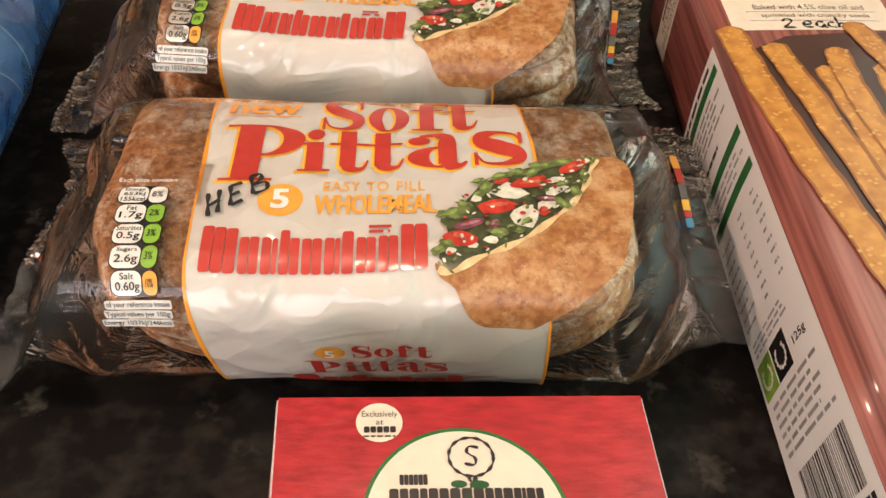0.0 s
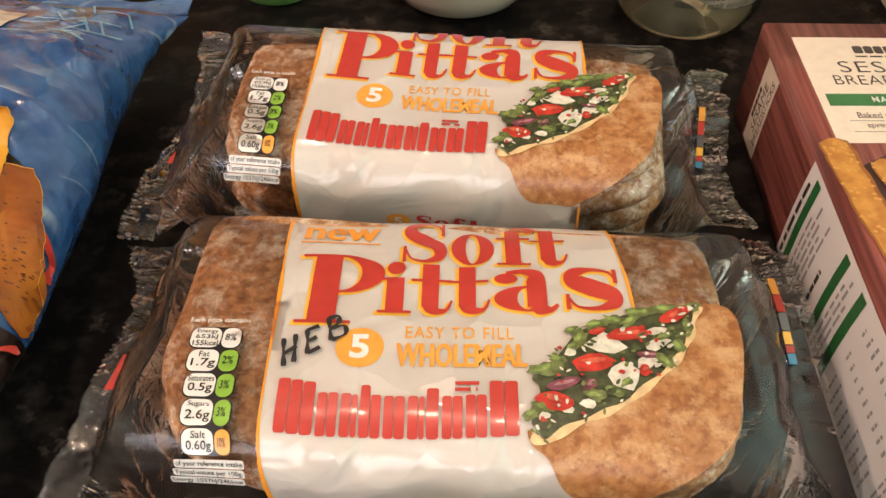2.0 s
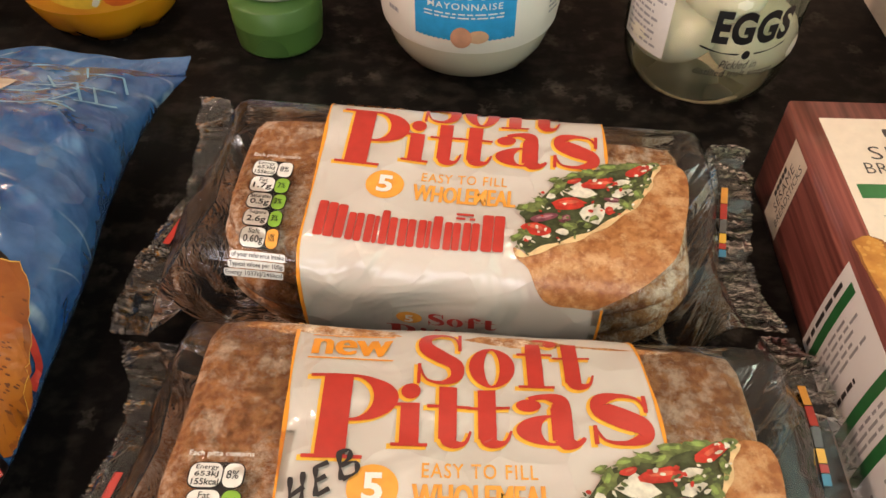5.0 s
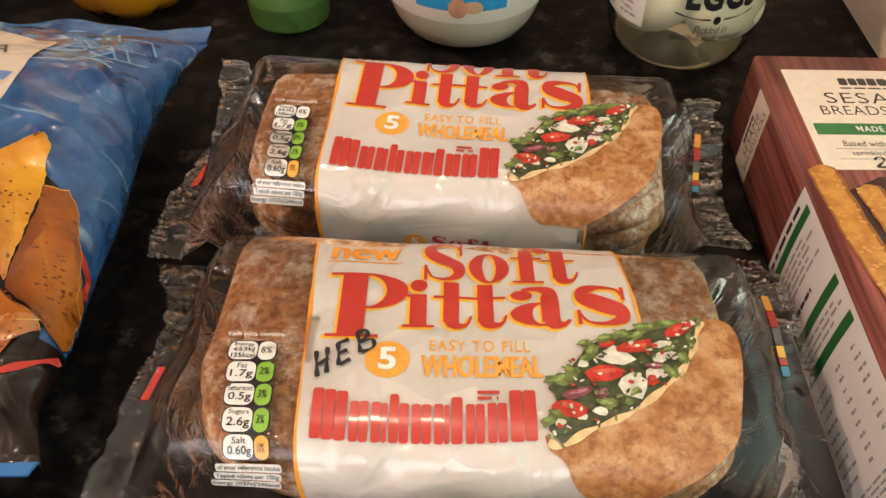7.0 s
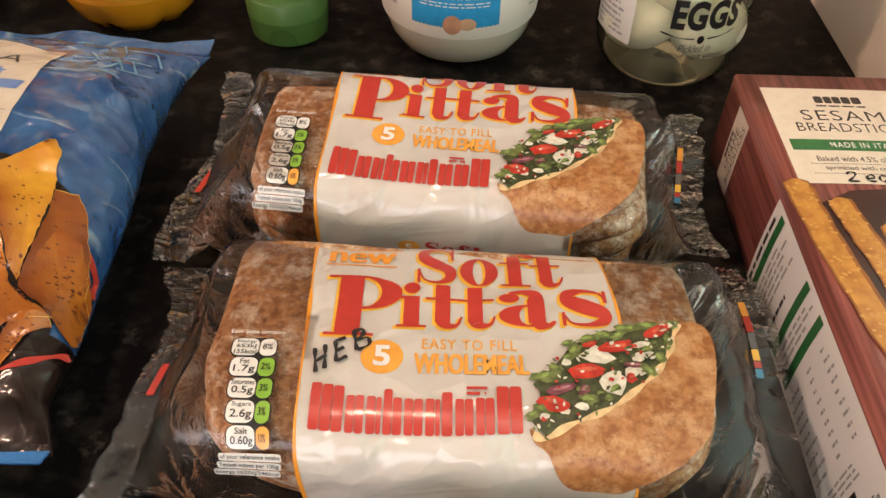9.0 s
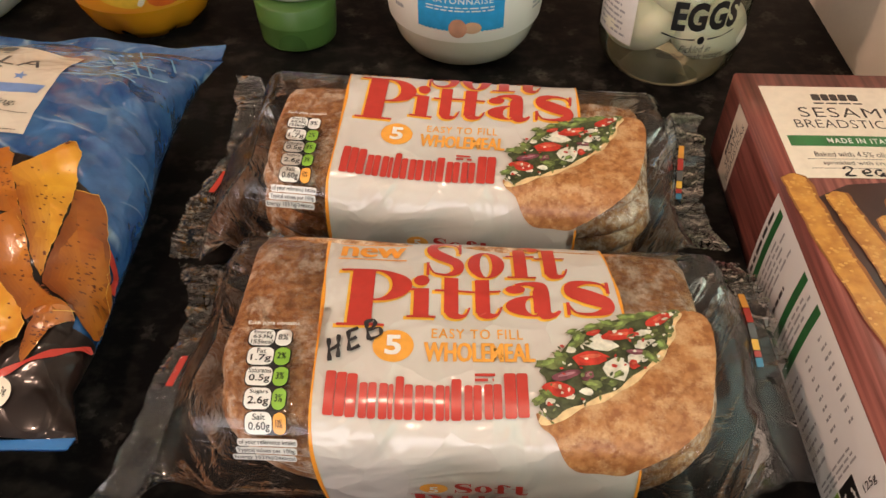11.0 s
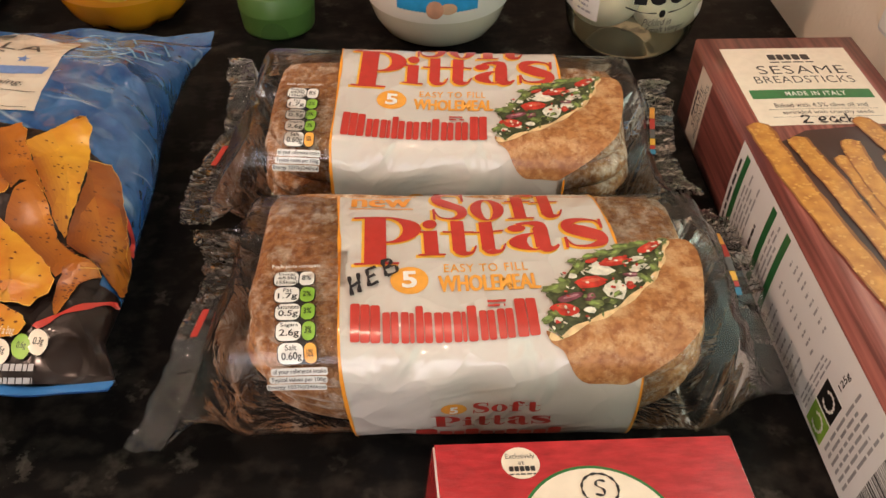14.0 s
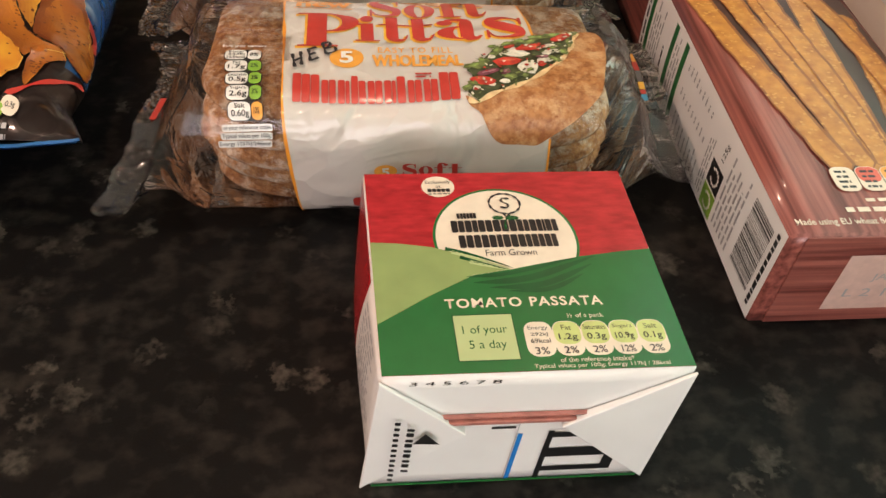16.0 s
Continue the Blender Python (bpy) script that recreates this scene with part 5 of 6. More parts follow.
def side_lines(v0, v1, z0, z1, rows, seed, mat=GREY, fill=0.4, chunks=6, ragged=0.3):
    laid("small_print", lines(z0, 0, z1, v1 - v0, rows, seed, fill, ragged, chunks), lambda a, b: bside(v0 + b, a), 0.25 * MM, mat, bbody, "", 0)
side_lines(191.0, 195.0, 4, 49, 1, 41, BROWN_TXT, 0.55)
side_lines(166.0, 182.5, 4, 46, 5, 42)
side_lines(157.0, 162.0, 4, 30, 1, 43, BROWN_TXT)
side_lines(136.0, 145.5, 4, 46, 3, 44)
for k in range(9):
    side_lines(121.0 - 4.6 * k, 124.0 - 4.6 * k, 4, 18, 1, 50 + k, GREY, 0.42, 4)
    side_lines(121.0 - 4.6 * k, 124.0 - 4.6 * k, 26, 31, 1, 60 + k, GREY, 0.42, 2, 0.5)
    side_lines(121.0 - 4.6 * k, 124.0 - 4.6 * k, 40, 46, 1, 70 + k, GREY, 0.42, 2, 0.5)
side_lines(73.0, 80.0, 5, 40, 3, 81)
side_lines(34.0, 55.0, 6, 46, 6, 82)
bs("recycling_mark", poly(rect(57, 3, 71, 16)), 0.25, LIME, "green recycling mark")
bs("recycling_mark", poly(rect(57, 17, 71, 30)), 0.25, BLACK, "black recycling mark")
bs("recycling_symbol", merge(stroke(oval(64, 9.5, 4, 4, 14, 40, 330), 1.6), stroke(oval(64, 23.5, 4, 4, 14, 40, 330), 1.6)), 0.35, WHITE)
laid("weight_wording", words("125g", 34, 60.5, 43.5, 64.5, 0.01), lambda a, b: bside(b, a), 0.25 * MM, BLACK, bbody, "", 0)
rnd = random.Random(8)
zz, loops = 9.0, []
while zz < 45:
    w = rnd.choice((0.35, 0.35, 0.7, 1.0))
    loops.append(rect(9.5, zz, 29.0, zz + w))
    zz += w + rnd.choice((0.4, 0.5, 0.9))
tagged(bs("barcode", poly(*loops), 0.25, BLACK, "black barcode stripes"), kind="stuff")
side_lines(4.0, 7.5, 6, 47, 1, 91, BLACK, 0.7, 12, 0.0)
# end: date sticker
BEND = lambda a, b: (Vector((a * MM, -0.0009, b * MM)), Vector((0, -1, 0)))
laid("date_panel", poly(rect(28, 9, 82, 42)), BEND, 0.0001, ink("pale_pink_ink", (0.62, 0.42, 0.36)), bbody, "pale date panel")
laid("date_wording", merge(words("BEST", 50, 36, 60, 38.6), words("JAN", 42, 26, 53, 31), words("L 2 18", 34, 17, 58, 22)), BEND, 0.0002, GREY, bbody)

# ---------------------------------------------------------------- tortilla chips bag
BAG_BLUE = material("bag_blue_film", (0.045, 0.135, 0.30), 0.24, second=(0.010, 0.050, 0.175), scale=70, coat=0.65, coat_rough=0.07, contrast=(0.3, 0.7), detail=8)
def creased(m, pale):
    """Reflections along a film's creases, painted into its colour as thin broken pale lines."""
    n, l = m.node_tree.nodes, m.node_tree.links
    b = n["Principled BSDF"]
    old = b.inputs["Base Color"].links[0].from_socket
    tc, mp, ns, mk, sb, ab, rp, mr, mul, mx = (n.new("ShaderNode" + k) for k in ("TexCoord", "Mapping", "TexNoise", "TexNoise", "Math", "Math", "MapRange", "MapRange", "Math", "MixRGB"))
    mp.inputs["Rotation"].default_value, mp.inputs["Scale"].default_value = (0, 0, 0.5), (1.0, 2.2, 1.0)
    ns.inputs["Scale"].default_value, ns.inputs["Detail"].default_value = 16.0, 1.0
    mk.inputs["Scale"].default_value, mk.inputs["Detail"].default_value = 34.0, 4.0
    sb.operation, ab.operation, mul.operation = "SUBTRACT", "ABSOLUTE", "MULTIPLY"
    sb.inputs[1].default_value = 0.5
    rp.inputs["From Min"].default_value, rp.inputs["From Max"].default_value, rp.inputs["To Min"].default_value, rp.inputs["To Max"].default_value = 0.0, 0.022, 0.85, 0.0
    mr.inputs["From Min"].default_value, mr.inputs["From Max"].default_value = 0.46, 0.66
    l.new(tc.outputs["Object"], mp.inputs["Vector"])
    l.new(mp.outputs[0], ns.inputs["Vector"])
    l.new(tc.outputs["Object"], mk.inputs["Vector"])
    l.new(ns.outputs[0], sb.inputs[0])
    l.new(sb.outputs[0], ab.inputs[0])
    l.new(ab.outputs[0], rp.inputs["Value"])
    l.new(mk.outputs[0], mr.inputs["Value"])
    l.new(rp.outputs[0], mul.inputs[0])
    l.new(mr.outputs[0], mul.inputs[1])
    l.new(mul.outputs[0], mx.inputs[0])
    l.new(old, mx.inputs[1])
    mx.inputs[2].default_value = (*pale, 1)
    l.new(mx.outputs[0], b.inputs["Base Color"])


# pale colour of the painted crease reflections on the blue
creased(BAG_BLUE, (0.30, 0.42, 0.52))
BAG_BLACK = material("bag_black_film", (0.012, 0.007, 0.006), 0.30, vary=0.4, scale=30, coat=0.35, coat_rough=0.06, spec=0.35)
BAG_STRIP = material("bag_blue_edge", (0.06, 0.24, 0.62), 0.3, vary=0.15, scale=40)
BAG_CREAM = material("bag_cream_print", (0.66, 0.58, 0.47), 0.26, vary=0.05, scale=40, bump=0.0006, bscale=40, coat=0.4)
CHIP_Y = material("chip_yellow_ink", (0.70, 0.35, 0.032), 0.28, second=(0.50, 0.15, 0.012), scale=48, bump=0.0012, bscale=34, contrast=(0.35, 0.65), coat=0.4)
CHIP_O = material("chip_orange_ink", (0.50, 0.17, 0.016), 0.28, second=(0.30, 0.07, 0.010), scale=48, bump=0.0012, bscale=34, contrast=(0.3, 0.7), coat=0.4)
CHIP_B = material("chip_brown_ink", (0.34, 0.10, 0.016), 0.28, second=(0.20, 0.045, 0.010), scale=75, bump=0.0012, bscale=34, contrast=(0.3, 0.7), coat=0.4)
CHIP_EDGE = ink("chip_pale_edge_ink", (0.80, 0.47, 0.10))
SPECK = ink("spice_speck_ink", (0.14, 0.035, 0.012))
STAR_BLUE = ink("mid_blue_ink", (0.14, 0.24, 0.50))

for _m, _d in ((BAG_BLUE, 0.0030), (BAG_BLACK, 0.0030), (BAG_CREAM, 0.0016), (CHIP_Y, 0.0018), (CHIP_O, 0.0018), (CHIP_B, 0.0018)):
    crinkle(_m, 52, _d)


class Bag:
    """A lying pillow bag: x across, y along, both measured from its middle; top(x, y) is its printed face."""
    Y0, Y1 = -0.1300, 0.1270
    EDGE = [(-0.130, 0.120), (-0.108, 0.108), (-0.080, 0.106), (-0.045, 0.1005), (0.0, 0.0975), (0.040, 0.0915), (0.080, 0.0905), (0.106, 0.0925), (0.127, 0.098)]

    FOLDS = [(0.045, 0.020, 0.090, 0.008, 0.0030), (0.062, 0.012, 0.086, -0.018, 0.0026), (0.070, 0.060, 0.092, 0.040, 0.0030), (0.050, 0.070, 0.075, 0.085, 0.0022), (0.030, 0.095, 0.060, 0.108, 0.0022),
             (0.066, 0.030, 0.074, 0.068, 0.0020), (0.080, -0.090, 0.110, -0.070, 0.0030), (0.050, -0.112, 0.066, -0.085, 0.0030), (0.088, -0.120, 0.084, -0.095, 0.0026), (0.010, -0.100, 0.030, -0.118, 0.0024)]

    def right(self, y):
        for (a, u), (b, v) in zip(self.EDGE, self.EDGE[1:]):
            if y <= b:
                return u + (v - u) * (max(y, a) - a) / (b - a)
        return self.EDGE[-1][1]

    def section(self, y):
        t = min(max((y - self.Y0) / (self.Y1 - self.Y0), 0.0), 1.0)
        r = self.right(y)
        left = -0.150 - (0.01 if t < 0.05 or t > 0.95 else 0)
        h = 0.0375 * min(1.0, (t / 0.36)) ** 0.62 * min(1.0, ((1 - t) / 0.30)) ** 0.62
        zc = 0.0385 + 0.0085 * (1 - min(1, t / 0.25)) - 0.006 * (1 - min(1, (1 - t) / 0.25))
        return (left + r) / 2, (r - left) / 2, max(h, 0.0007), zc

    def point(self, x, y, up=1):
        xc, a, h, zc = self.section(y)
        s = min(abs((x - xc) / a), 1.0)
        k = (1 - s ** 3.2) ** (1 / 2.2)
        w = noise.noise(Vector((x * 17, y * 19, 2.0 * up))) * 0.0030 + abs(noise.noise(Vector((x * 36, y * 30, 5.0)))) * 0.0030 - 0.0010
        w += 0.0020 * math.sin(x * 85 + 3 * noise.noise(Vector((x * 10, y * 6, 0)))) * math.exp(-min(y - self.Y0, self.Y1 - y) / 0.035)
        for x0, y0, x1, y1, hh in self.FOLDS:
            dx, dy = x1 - x0, y1 - y0
            t = min(max(((x - x0) * dx + (y - y0) * dy) / (dx * dx + dy * dy), 0.0), 1.0)
            d = math.hypot(x - x0 - t * dx, y - y0 - t * dy)
            w += hh * math.exp(-d / 0.0035) * math.sin(math.pi * min(max(t, 0.04), 0.96))
        fade = min(1.0, h / 0.02) * min(1.0, (1 - s) / 0.06)
        return Vector((x, y, max(zc + up * h * k + (w * fade if up > 0 else 0), 0.0006)))

    def __call__(self, x, y):
        p, e = self.point(x, y), 0.0008
        n = (self.point(x + e, y) - self.point(x - e, y)).cross(self.point(x, y + e) - self.point(x, y - e))
        return p, n.normalized()


BG = Bag()
bag = base("tortilla_chips_bag", pose(-0.235, 0.465, C), "blue and black plastic bag of tortilla chips lying flat", "crisp bag")
bm = bmesh.new()
rings, NA, NY = [], 200, 130
for j in range(NY + 1):
    y = BG.Y0 + (BG.Y1 - BG.Y0) * j / NY
    xc, a, h, zc = BG.section(y)
    ring = []
    for i in range(NA):
        t = 2 * math.pi * i / NA
        c, s = math.cos(t), math.sin(t)
        cx = math.copysign(abs(c) ** 0.62, c)
        ring.append(bm.verts.new(BG.point(xc + a * cx, y, 1 if s >= 0 else -1)))
    rings.append(ring)
for j in range(NY):
    ym = BG.Y0 + (BG.Y1 - BG.Y0) * (j + 0.5) / NY
    for i in range(NA):
        k = (i + 1) % NA
        f = bm.faces.new((rings[j][i], rings[j][k], rings[j + 1][k], rings[j + 1][i]))
        f.material_index = 1 if ym < -0.085 else 0
bmesh.ops.recalc_face_normals(bm, faces=bm.faces[:])
bbag = part("body", bm, [BAG_BLUE, BAG_BLACK], bag, "creased glossy blue and black film")
def bag_seal(name, y, dy, mat, label, lift, n=60):
    xc, a, h, zc = BG.section(y)
    bm = bmesh.new()
    rows = []
    for i in range(n + 1):
        x = xc - a + 2 * a * i / n
        w = 0.0022 * math.sin(i * 0.33) + 0.0018 * noise.noise(Vector((i * 0.21, y * 30, 1)))
        rows.append([[bm.verts.new((x, y + dy * k / 5, zc + w + lift * k / 5 + (0.0004 if k % 2 else 0) + s * 0.0004)) for k in range(6)] for s in (1, -1)])
    for p, q in zip(rows, rows[1:]):
        for s in (0, 1):
            for k in range(5):
                f = (p[s][k], p[s][k + 1], q[s][k + 1], q[s][k])
                bm.faces.new(f)
    bmesh.ops.recalc_face_normals(bm, faces=bm.faces[:])
    return part(name, bm, mat, bag, label)
bag_seal("bottom_seal", BG.Y0 + 0.001, -0.0065, BAG_STRIP, "bright blue sealed edge", 0.003)
bag_seal("top_seal", BG.Y1 - 0.001, 0.012, BAG_BLUE, "crimped blue top seal", 0.002)
BT = lambda a, b: BG(a * MM, b * MM)
def bg(name, bm, lift, mat, label="", parent=None, cell=3.0):
    return laid(name, bm, BT, lift * MM, mat, parent or bbag, label, cell)
bg("picture_ground", poly([(-95, -4), (7, -6), (30, -6), (52, -8), (70, -10), (84, -18), (92, -28), (97, -44), (99, -62), (101, -88), (-95, -88)]), 0.5, BAG_BLACK, "black printed ground")
bg("title_panel", poly([(-85, 80), (43, 81), (45, 60), (50, 3), (-85, 0)]), 0.5, BAG_CREAM, "cream printed title panel")
BTT = lambda a, b: BG((a + 6) * MM, (b - 4) * MM)
def bgt(name, bm, lift, mat, label=""):
    return laid(name, bm, BTT, lift * MM, mat, bbag, label, 3.0)
bgt("brand_mark", merge(blocks(-28, 76, 7, 82.5, (1, 0.9, 0.9, 1, 1.1)), lines(-28, 72.5, 7, 74.5, 1, 3, 0.6, 0, 5)), 0.7, BLACK, "dark word mark in plain blocks")
bgt("title", merge(words("TORTILLA", -58, 59, 28, 69.5, -0.004, 1.12), words("CHIPS", -46, 46, 13, 56.5, -0.004, 1.12)), 0.7, BROWN_TXT)
star = [(23.5 + (3.6 if k % 2 == 0 else 1.5) * math.sin(math.pi * k / 5), 50 + (3.6 if k % 2 == 0 else 1.5) * math.cos(math.pi * k / 5)) for k in range(10)]
bgt("star", poly(star), 0.7, STAR_BLUE, "small blue star")
bgt("flavour_band", poly([(-80, 35.5), (37.5, 36.5), (38.5, 43.5), (-80, 43)]), 0.7, STAR_BLUE, "blue band")
bgt("flavour_wording", words("FLAVOUR", -19, 37.5, 12, 41.8, 0.0, 1.2), 0.85, BAG_CREAM)
bgt("small_wording", merge(words("for dipping,", 0, 24.5, 32, 30.5, 0, 1, 0.25), words("sharing", 0, 12.5, 24, 18.5, 0, 1, 0.25), lines(-70, 24.5, -3, 30, 1, 4, 0.7, 0.1, 6), lines(-70, 12.5, -3, 18, 1, 5, 0.7, 0.1, 6), lines(-30, 20.4, 40, 21.4, 1, 6, 0.5, 0, 45), lines(-30, 8.4, 40, 9.4, 1, 7, 0.5, 0, 45)), 0.8, BROWN_TXT)
# thin pale lines of the pattern on the blue film
PALE_LINE = ink("pale_blue_line", (0.12, 0.29, 0.43))
for k, (x0, y0, x1, y1) in enumerate(((48, 78, 64, 90), (64, 90, 74, 72), (44, 66, 60, 76), (66, 84, 80, 90), (56, 58, 70, 66), (72, 88, 78, 76), (50, 92, 58, 82), (58, 82, 70, 80), (70, 80, 66, 66), (62, 100, 78, 104), (78, 104, 84, 92), (46, 52, 58, 60), (60, 64, 76, 62), (40, 98, 52, 106), (66, 96, 60, 108), (72, 70, 84, 80))):
    bg("pattern_line", stroke([(x0, y0), (x1, y1)], 1.1, False), 0.6 + 0.03 * k, PALE_LINE)
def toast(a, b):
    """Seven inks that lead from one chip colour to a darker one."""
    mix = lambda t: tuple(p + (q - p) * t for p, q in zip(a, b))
    return [material("chip_shade_ink", mix(t), 0.28, second=mix(min(t + 0.25, 1.0)), scale=48, bump=0.0012, bscale=34, contrast=(0.35, 0.65), coat=0.4) for t in (0.05, 0.18, 0.31, 0.44, 0.57, 0.70, 0.85)]


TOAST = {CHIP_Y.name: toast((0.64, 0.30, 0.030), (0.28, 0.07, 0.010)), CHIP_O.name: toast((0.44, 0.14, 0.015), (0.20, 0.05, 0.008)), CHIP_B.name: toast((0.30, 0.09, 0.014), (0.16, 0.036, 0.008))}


def chip(pts, mat, lift, seed, edge=True):
    rnd = random.Random(seed)
    cx, cy = sum(p[0] for p in pts) / len(pts), sum(p[1] for p in pts) / len(pts)
    lp = []
    for (xa, ya), (xb, yb) in zip(pts, pts[1:] + pts[:1]):          # crisp corners, slightly ragged sides
        m = max(2, int(math.hypot(xb - xa, yb - ya) / 2.2))
        lp += [(xa + (xb - xa) * i / m + rnd.uniform(-0.35, 0.35), ya + (yb - ya) * i / m + rnd.uniform(-0.35, 0.35)) for i in range(m)]
    ob = bg("chip_picture", poly(lp), lift, mat)
    if edge:
        inner = [(cx + (x - cx) * 0.988, cy + (y - cy) * 0.988) for x, y in lp[: len(lp) // 2]]
        bg("pale_edge", poly(lp[: len(lp) // 2] + inner[::-1]), lift + 0.24, CHIP_EDGE, "", ob)
    # shading on one side of the printed chip, laid as ever darker inks
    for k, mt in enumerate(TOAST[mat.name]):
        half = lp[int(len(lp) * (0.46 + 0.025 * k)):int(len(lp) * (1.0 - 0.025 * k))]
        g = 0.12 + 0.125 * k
        bg("shaded_side", poly(half + [(cx + (x - cx) * g, cy + (y - cy) * g) for x, y in half[::-1]]), lift + 0.05 + 0.03 * k, mt, "", ob)
    loops = []
    for k in range(30):
        p = rnd.choice(lp)
        f = rnd.uniform(0.1, 0.97)
        x, y, r = cx + (p[0] - cx) * f, cy + (p[1] - cy) * f, rnd.uniform(0.25, 0.75)
        loops.append(oval(x, y, r, r * 0.7, 6))
    tagged(bg("spice_speck", poly(*loops), lift + 0.34, SPECK, "", ob, 0), kind="stuff")
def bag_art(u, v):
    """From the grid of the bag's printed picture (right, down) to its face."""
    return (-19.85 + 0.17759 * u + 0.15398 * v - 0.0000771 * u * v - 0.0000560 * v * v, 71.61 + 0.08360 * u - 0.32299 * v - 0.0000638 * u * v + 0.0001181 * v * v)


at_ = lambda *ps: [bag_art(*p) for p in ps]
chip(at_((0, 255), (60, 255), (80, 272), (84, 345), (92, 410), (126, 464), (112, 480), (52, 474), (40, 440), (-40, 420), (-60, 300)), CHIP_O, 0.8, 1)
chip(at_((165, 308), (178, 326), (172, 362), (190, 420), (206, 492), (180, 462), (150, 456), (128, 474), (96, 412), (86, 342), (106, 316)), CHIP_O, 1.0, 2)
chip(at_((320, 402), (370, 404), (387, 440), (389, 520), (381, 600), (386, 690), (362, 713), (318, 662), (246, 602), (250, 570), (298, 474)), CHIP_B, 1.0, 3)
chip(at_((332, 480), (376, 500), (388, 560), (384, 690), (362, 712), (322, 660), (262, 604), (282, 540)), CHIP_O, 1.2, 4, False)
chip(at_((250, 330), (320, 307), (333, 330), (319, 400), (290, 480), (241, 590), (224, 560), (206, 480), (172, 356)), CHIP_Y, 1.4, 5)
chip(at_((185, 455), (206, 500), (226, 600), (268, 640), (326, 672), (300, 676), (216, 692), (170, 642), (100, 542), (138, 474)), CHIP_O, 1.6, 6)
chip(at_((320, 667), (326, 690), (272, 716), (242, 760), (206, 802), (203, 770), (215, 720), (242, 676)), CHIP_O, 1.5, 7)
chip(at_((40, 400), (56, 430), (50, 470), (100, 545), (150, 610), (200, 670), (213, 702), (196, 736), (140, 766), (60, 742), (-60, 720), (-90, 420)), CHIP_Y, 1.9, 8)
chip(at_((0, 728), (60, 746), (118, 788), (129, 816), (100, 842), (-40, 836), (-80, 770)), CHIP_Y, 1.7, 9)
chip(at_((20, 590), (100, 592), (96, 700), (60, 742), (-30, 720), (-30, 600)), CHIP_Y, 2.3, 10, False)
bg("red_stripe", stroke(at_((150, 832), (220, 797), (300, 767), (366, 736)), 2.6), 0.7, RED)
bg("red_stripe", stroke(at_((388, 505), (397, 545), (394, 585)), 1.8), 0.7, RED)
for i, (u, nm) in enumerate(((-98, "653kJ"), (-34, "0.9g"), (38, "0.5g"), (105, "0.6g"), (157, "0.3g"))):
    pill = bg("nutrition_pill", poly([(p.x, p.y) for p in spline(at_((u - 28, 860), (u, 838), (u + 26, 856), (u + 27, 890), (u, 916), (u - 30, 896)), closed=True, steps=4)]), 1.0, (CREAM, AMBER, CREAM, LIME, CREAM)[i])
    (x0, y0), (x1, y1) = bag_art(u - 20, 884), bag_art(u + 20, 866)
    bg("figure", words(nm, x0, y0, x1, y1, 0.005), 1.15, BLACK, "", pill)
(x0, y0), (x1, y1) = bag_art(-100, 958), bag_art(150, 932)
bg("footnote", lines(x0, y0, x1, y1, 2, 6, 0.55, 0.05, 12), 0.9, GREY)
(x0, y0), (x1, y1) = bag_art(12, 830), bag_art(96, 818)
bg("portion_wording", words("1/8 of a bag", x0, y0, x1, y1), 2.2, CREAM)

# ---------------------------------------------------------------- bottles and jars along the back
def round_face(radius_at):
    """Print surface on a round body: a is the arc length in mm from its front, b the height in mm."""
    def f(a, b):
        r = radius_at(b * MM)
        t = a * MM / r - math.pi / 2
        n = Vector((math.cos(t), math.sin(t), 0))
        return n * r + Vector((0, 0, b * MM)), n
    return f


def interp(profile):
    zs, rs = [p[1] for p in profile], [p[0] for p in profile]
    return lambda z: float(np.interp(z, zs, rs))


# orange juice bottle with a lobed foot
JUICE = material("orange_juice", (0.72, 0.30, 0.012), 0.12, vary=0.10, scale=20, coat=0.6, sss=0.25)
JUICE_LABEL = material("juice_label_print", (0.82, 0.40, 0.03), 0.3, second=(0.78, 0.22, 0.02), scale=30, coat=0.3)
jp = [(0.012, 0.006), (0.026, 0.001), (0.034, 0.002), (0.0405, 0.010), (0.0450, 0.022), (0.0470, 0.034), (0.0475, 0.05), (0.0475, 0.150), (0.044, 0.175), (0.030, 0.205), (0.017, 0.225), (0.0155, 0.245)]
jb = base("juice_bottle", pose(-0.2220, 0.6970, C, 0, 0, 18) @ Matrix.Scale(1.03, 4), "clear plastic bottle of orange juice with a fruit label", "bottle")
lobes = lambda a, z: 1 - 0.11 * max(0.0, 1 - z / 0.028) * (0.5 + 0.5 * math.cos(6 * a)) ** 3
part("body", revolve(jp, 96, lobes), JUICE, jb, "orange juice in clear plastic")
part("cap", revolve([(0.0165, 0.2455), (0.0175, 0.247), (0.0175, 0.262), (0.016, 0.264)], 40), ORANGE, jb, "orange screw cap")
JF = round_face(interp(jp))
jl = laid("label", poly(rect(-130, 26.0, 130, 140)), JF, 0.0004, JUICE_LABEL, jb, "printed orange label", 5.0)
laid("fruit_slice", poly(spline([(-38, 60), (-24, 36), (0, 30), (6, 44), (-2, 70)], closed=True, steps=5)), JF, 0.0006, ink("fruit_yellow_ink", (0.85, 0.50, 0.05)), jl, "", 4.0)
laid("fruit_rind", stroke([(0, 31), (5, 42), (4, 60)], 3.0), JF, 0.0008, CREAM, jl, "", 4.0)
laid("fruit_slice", poly(spline([(6, 32), (26, 30), (36, 44), (30, 62), (8, 62)], closed=True, steps=5)), JF, 0.0007, ink("fruit_red_ink", (0.72, 0.13, 0.02)), jl, "", 4.0)
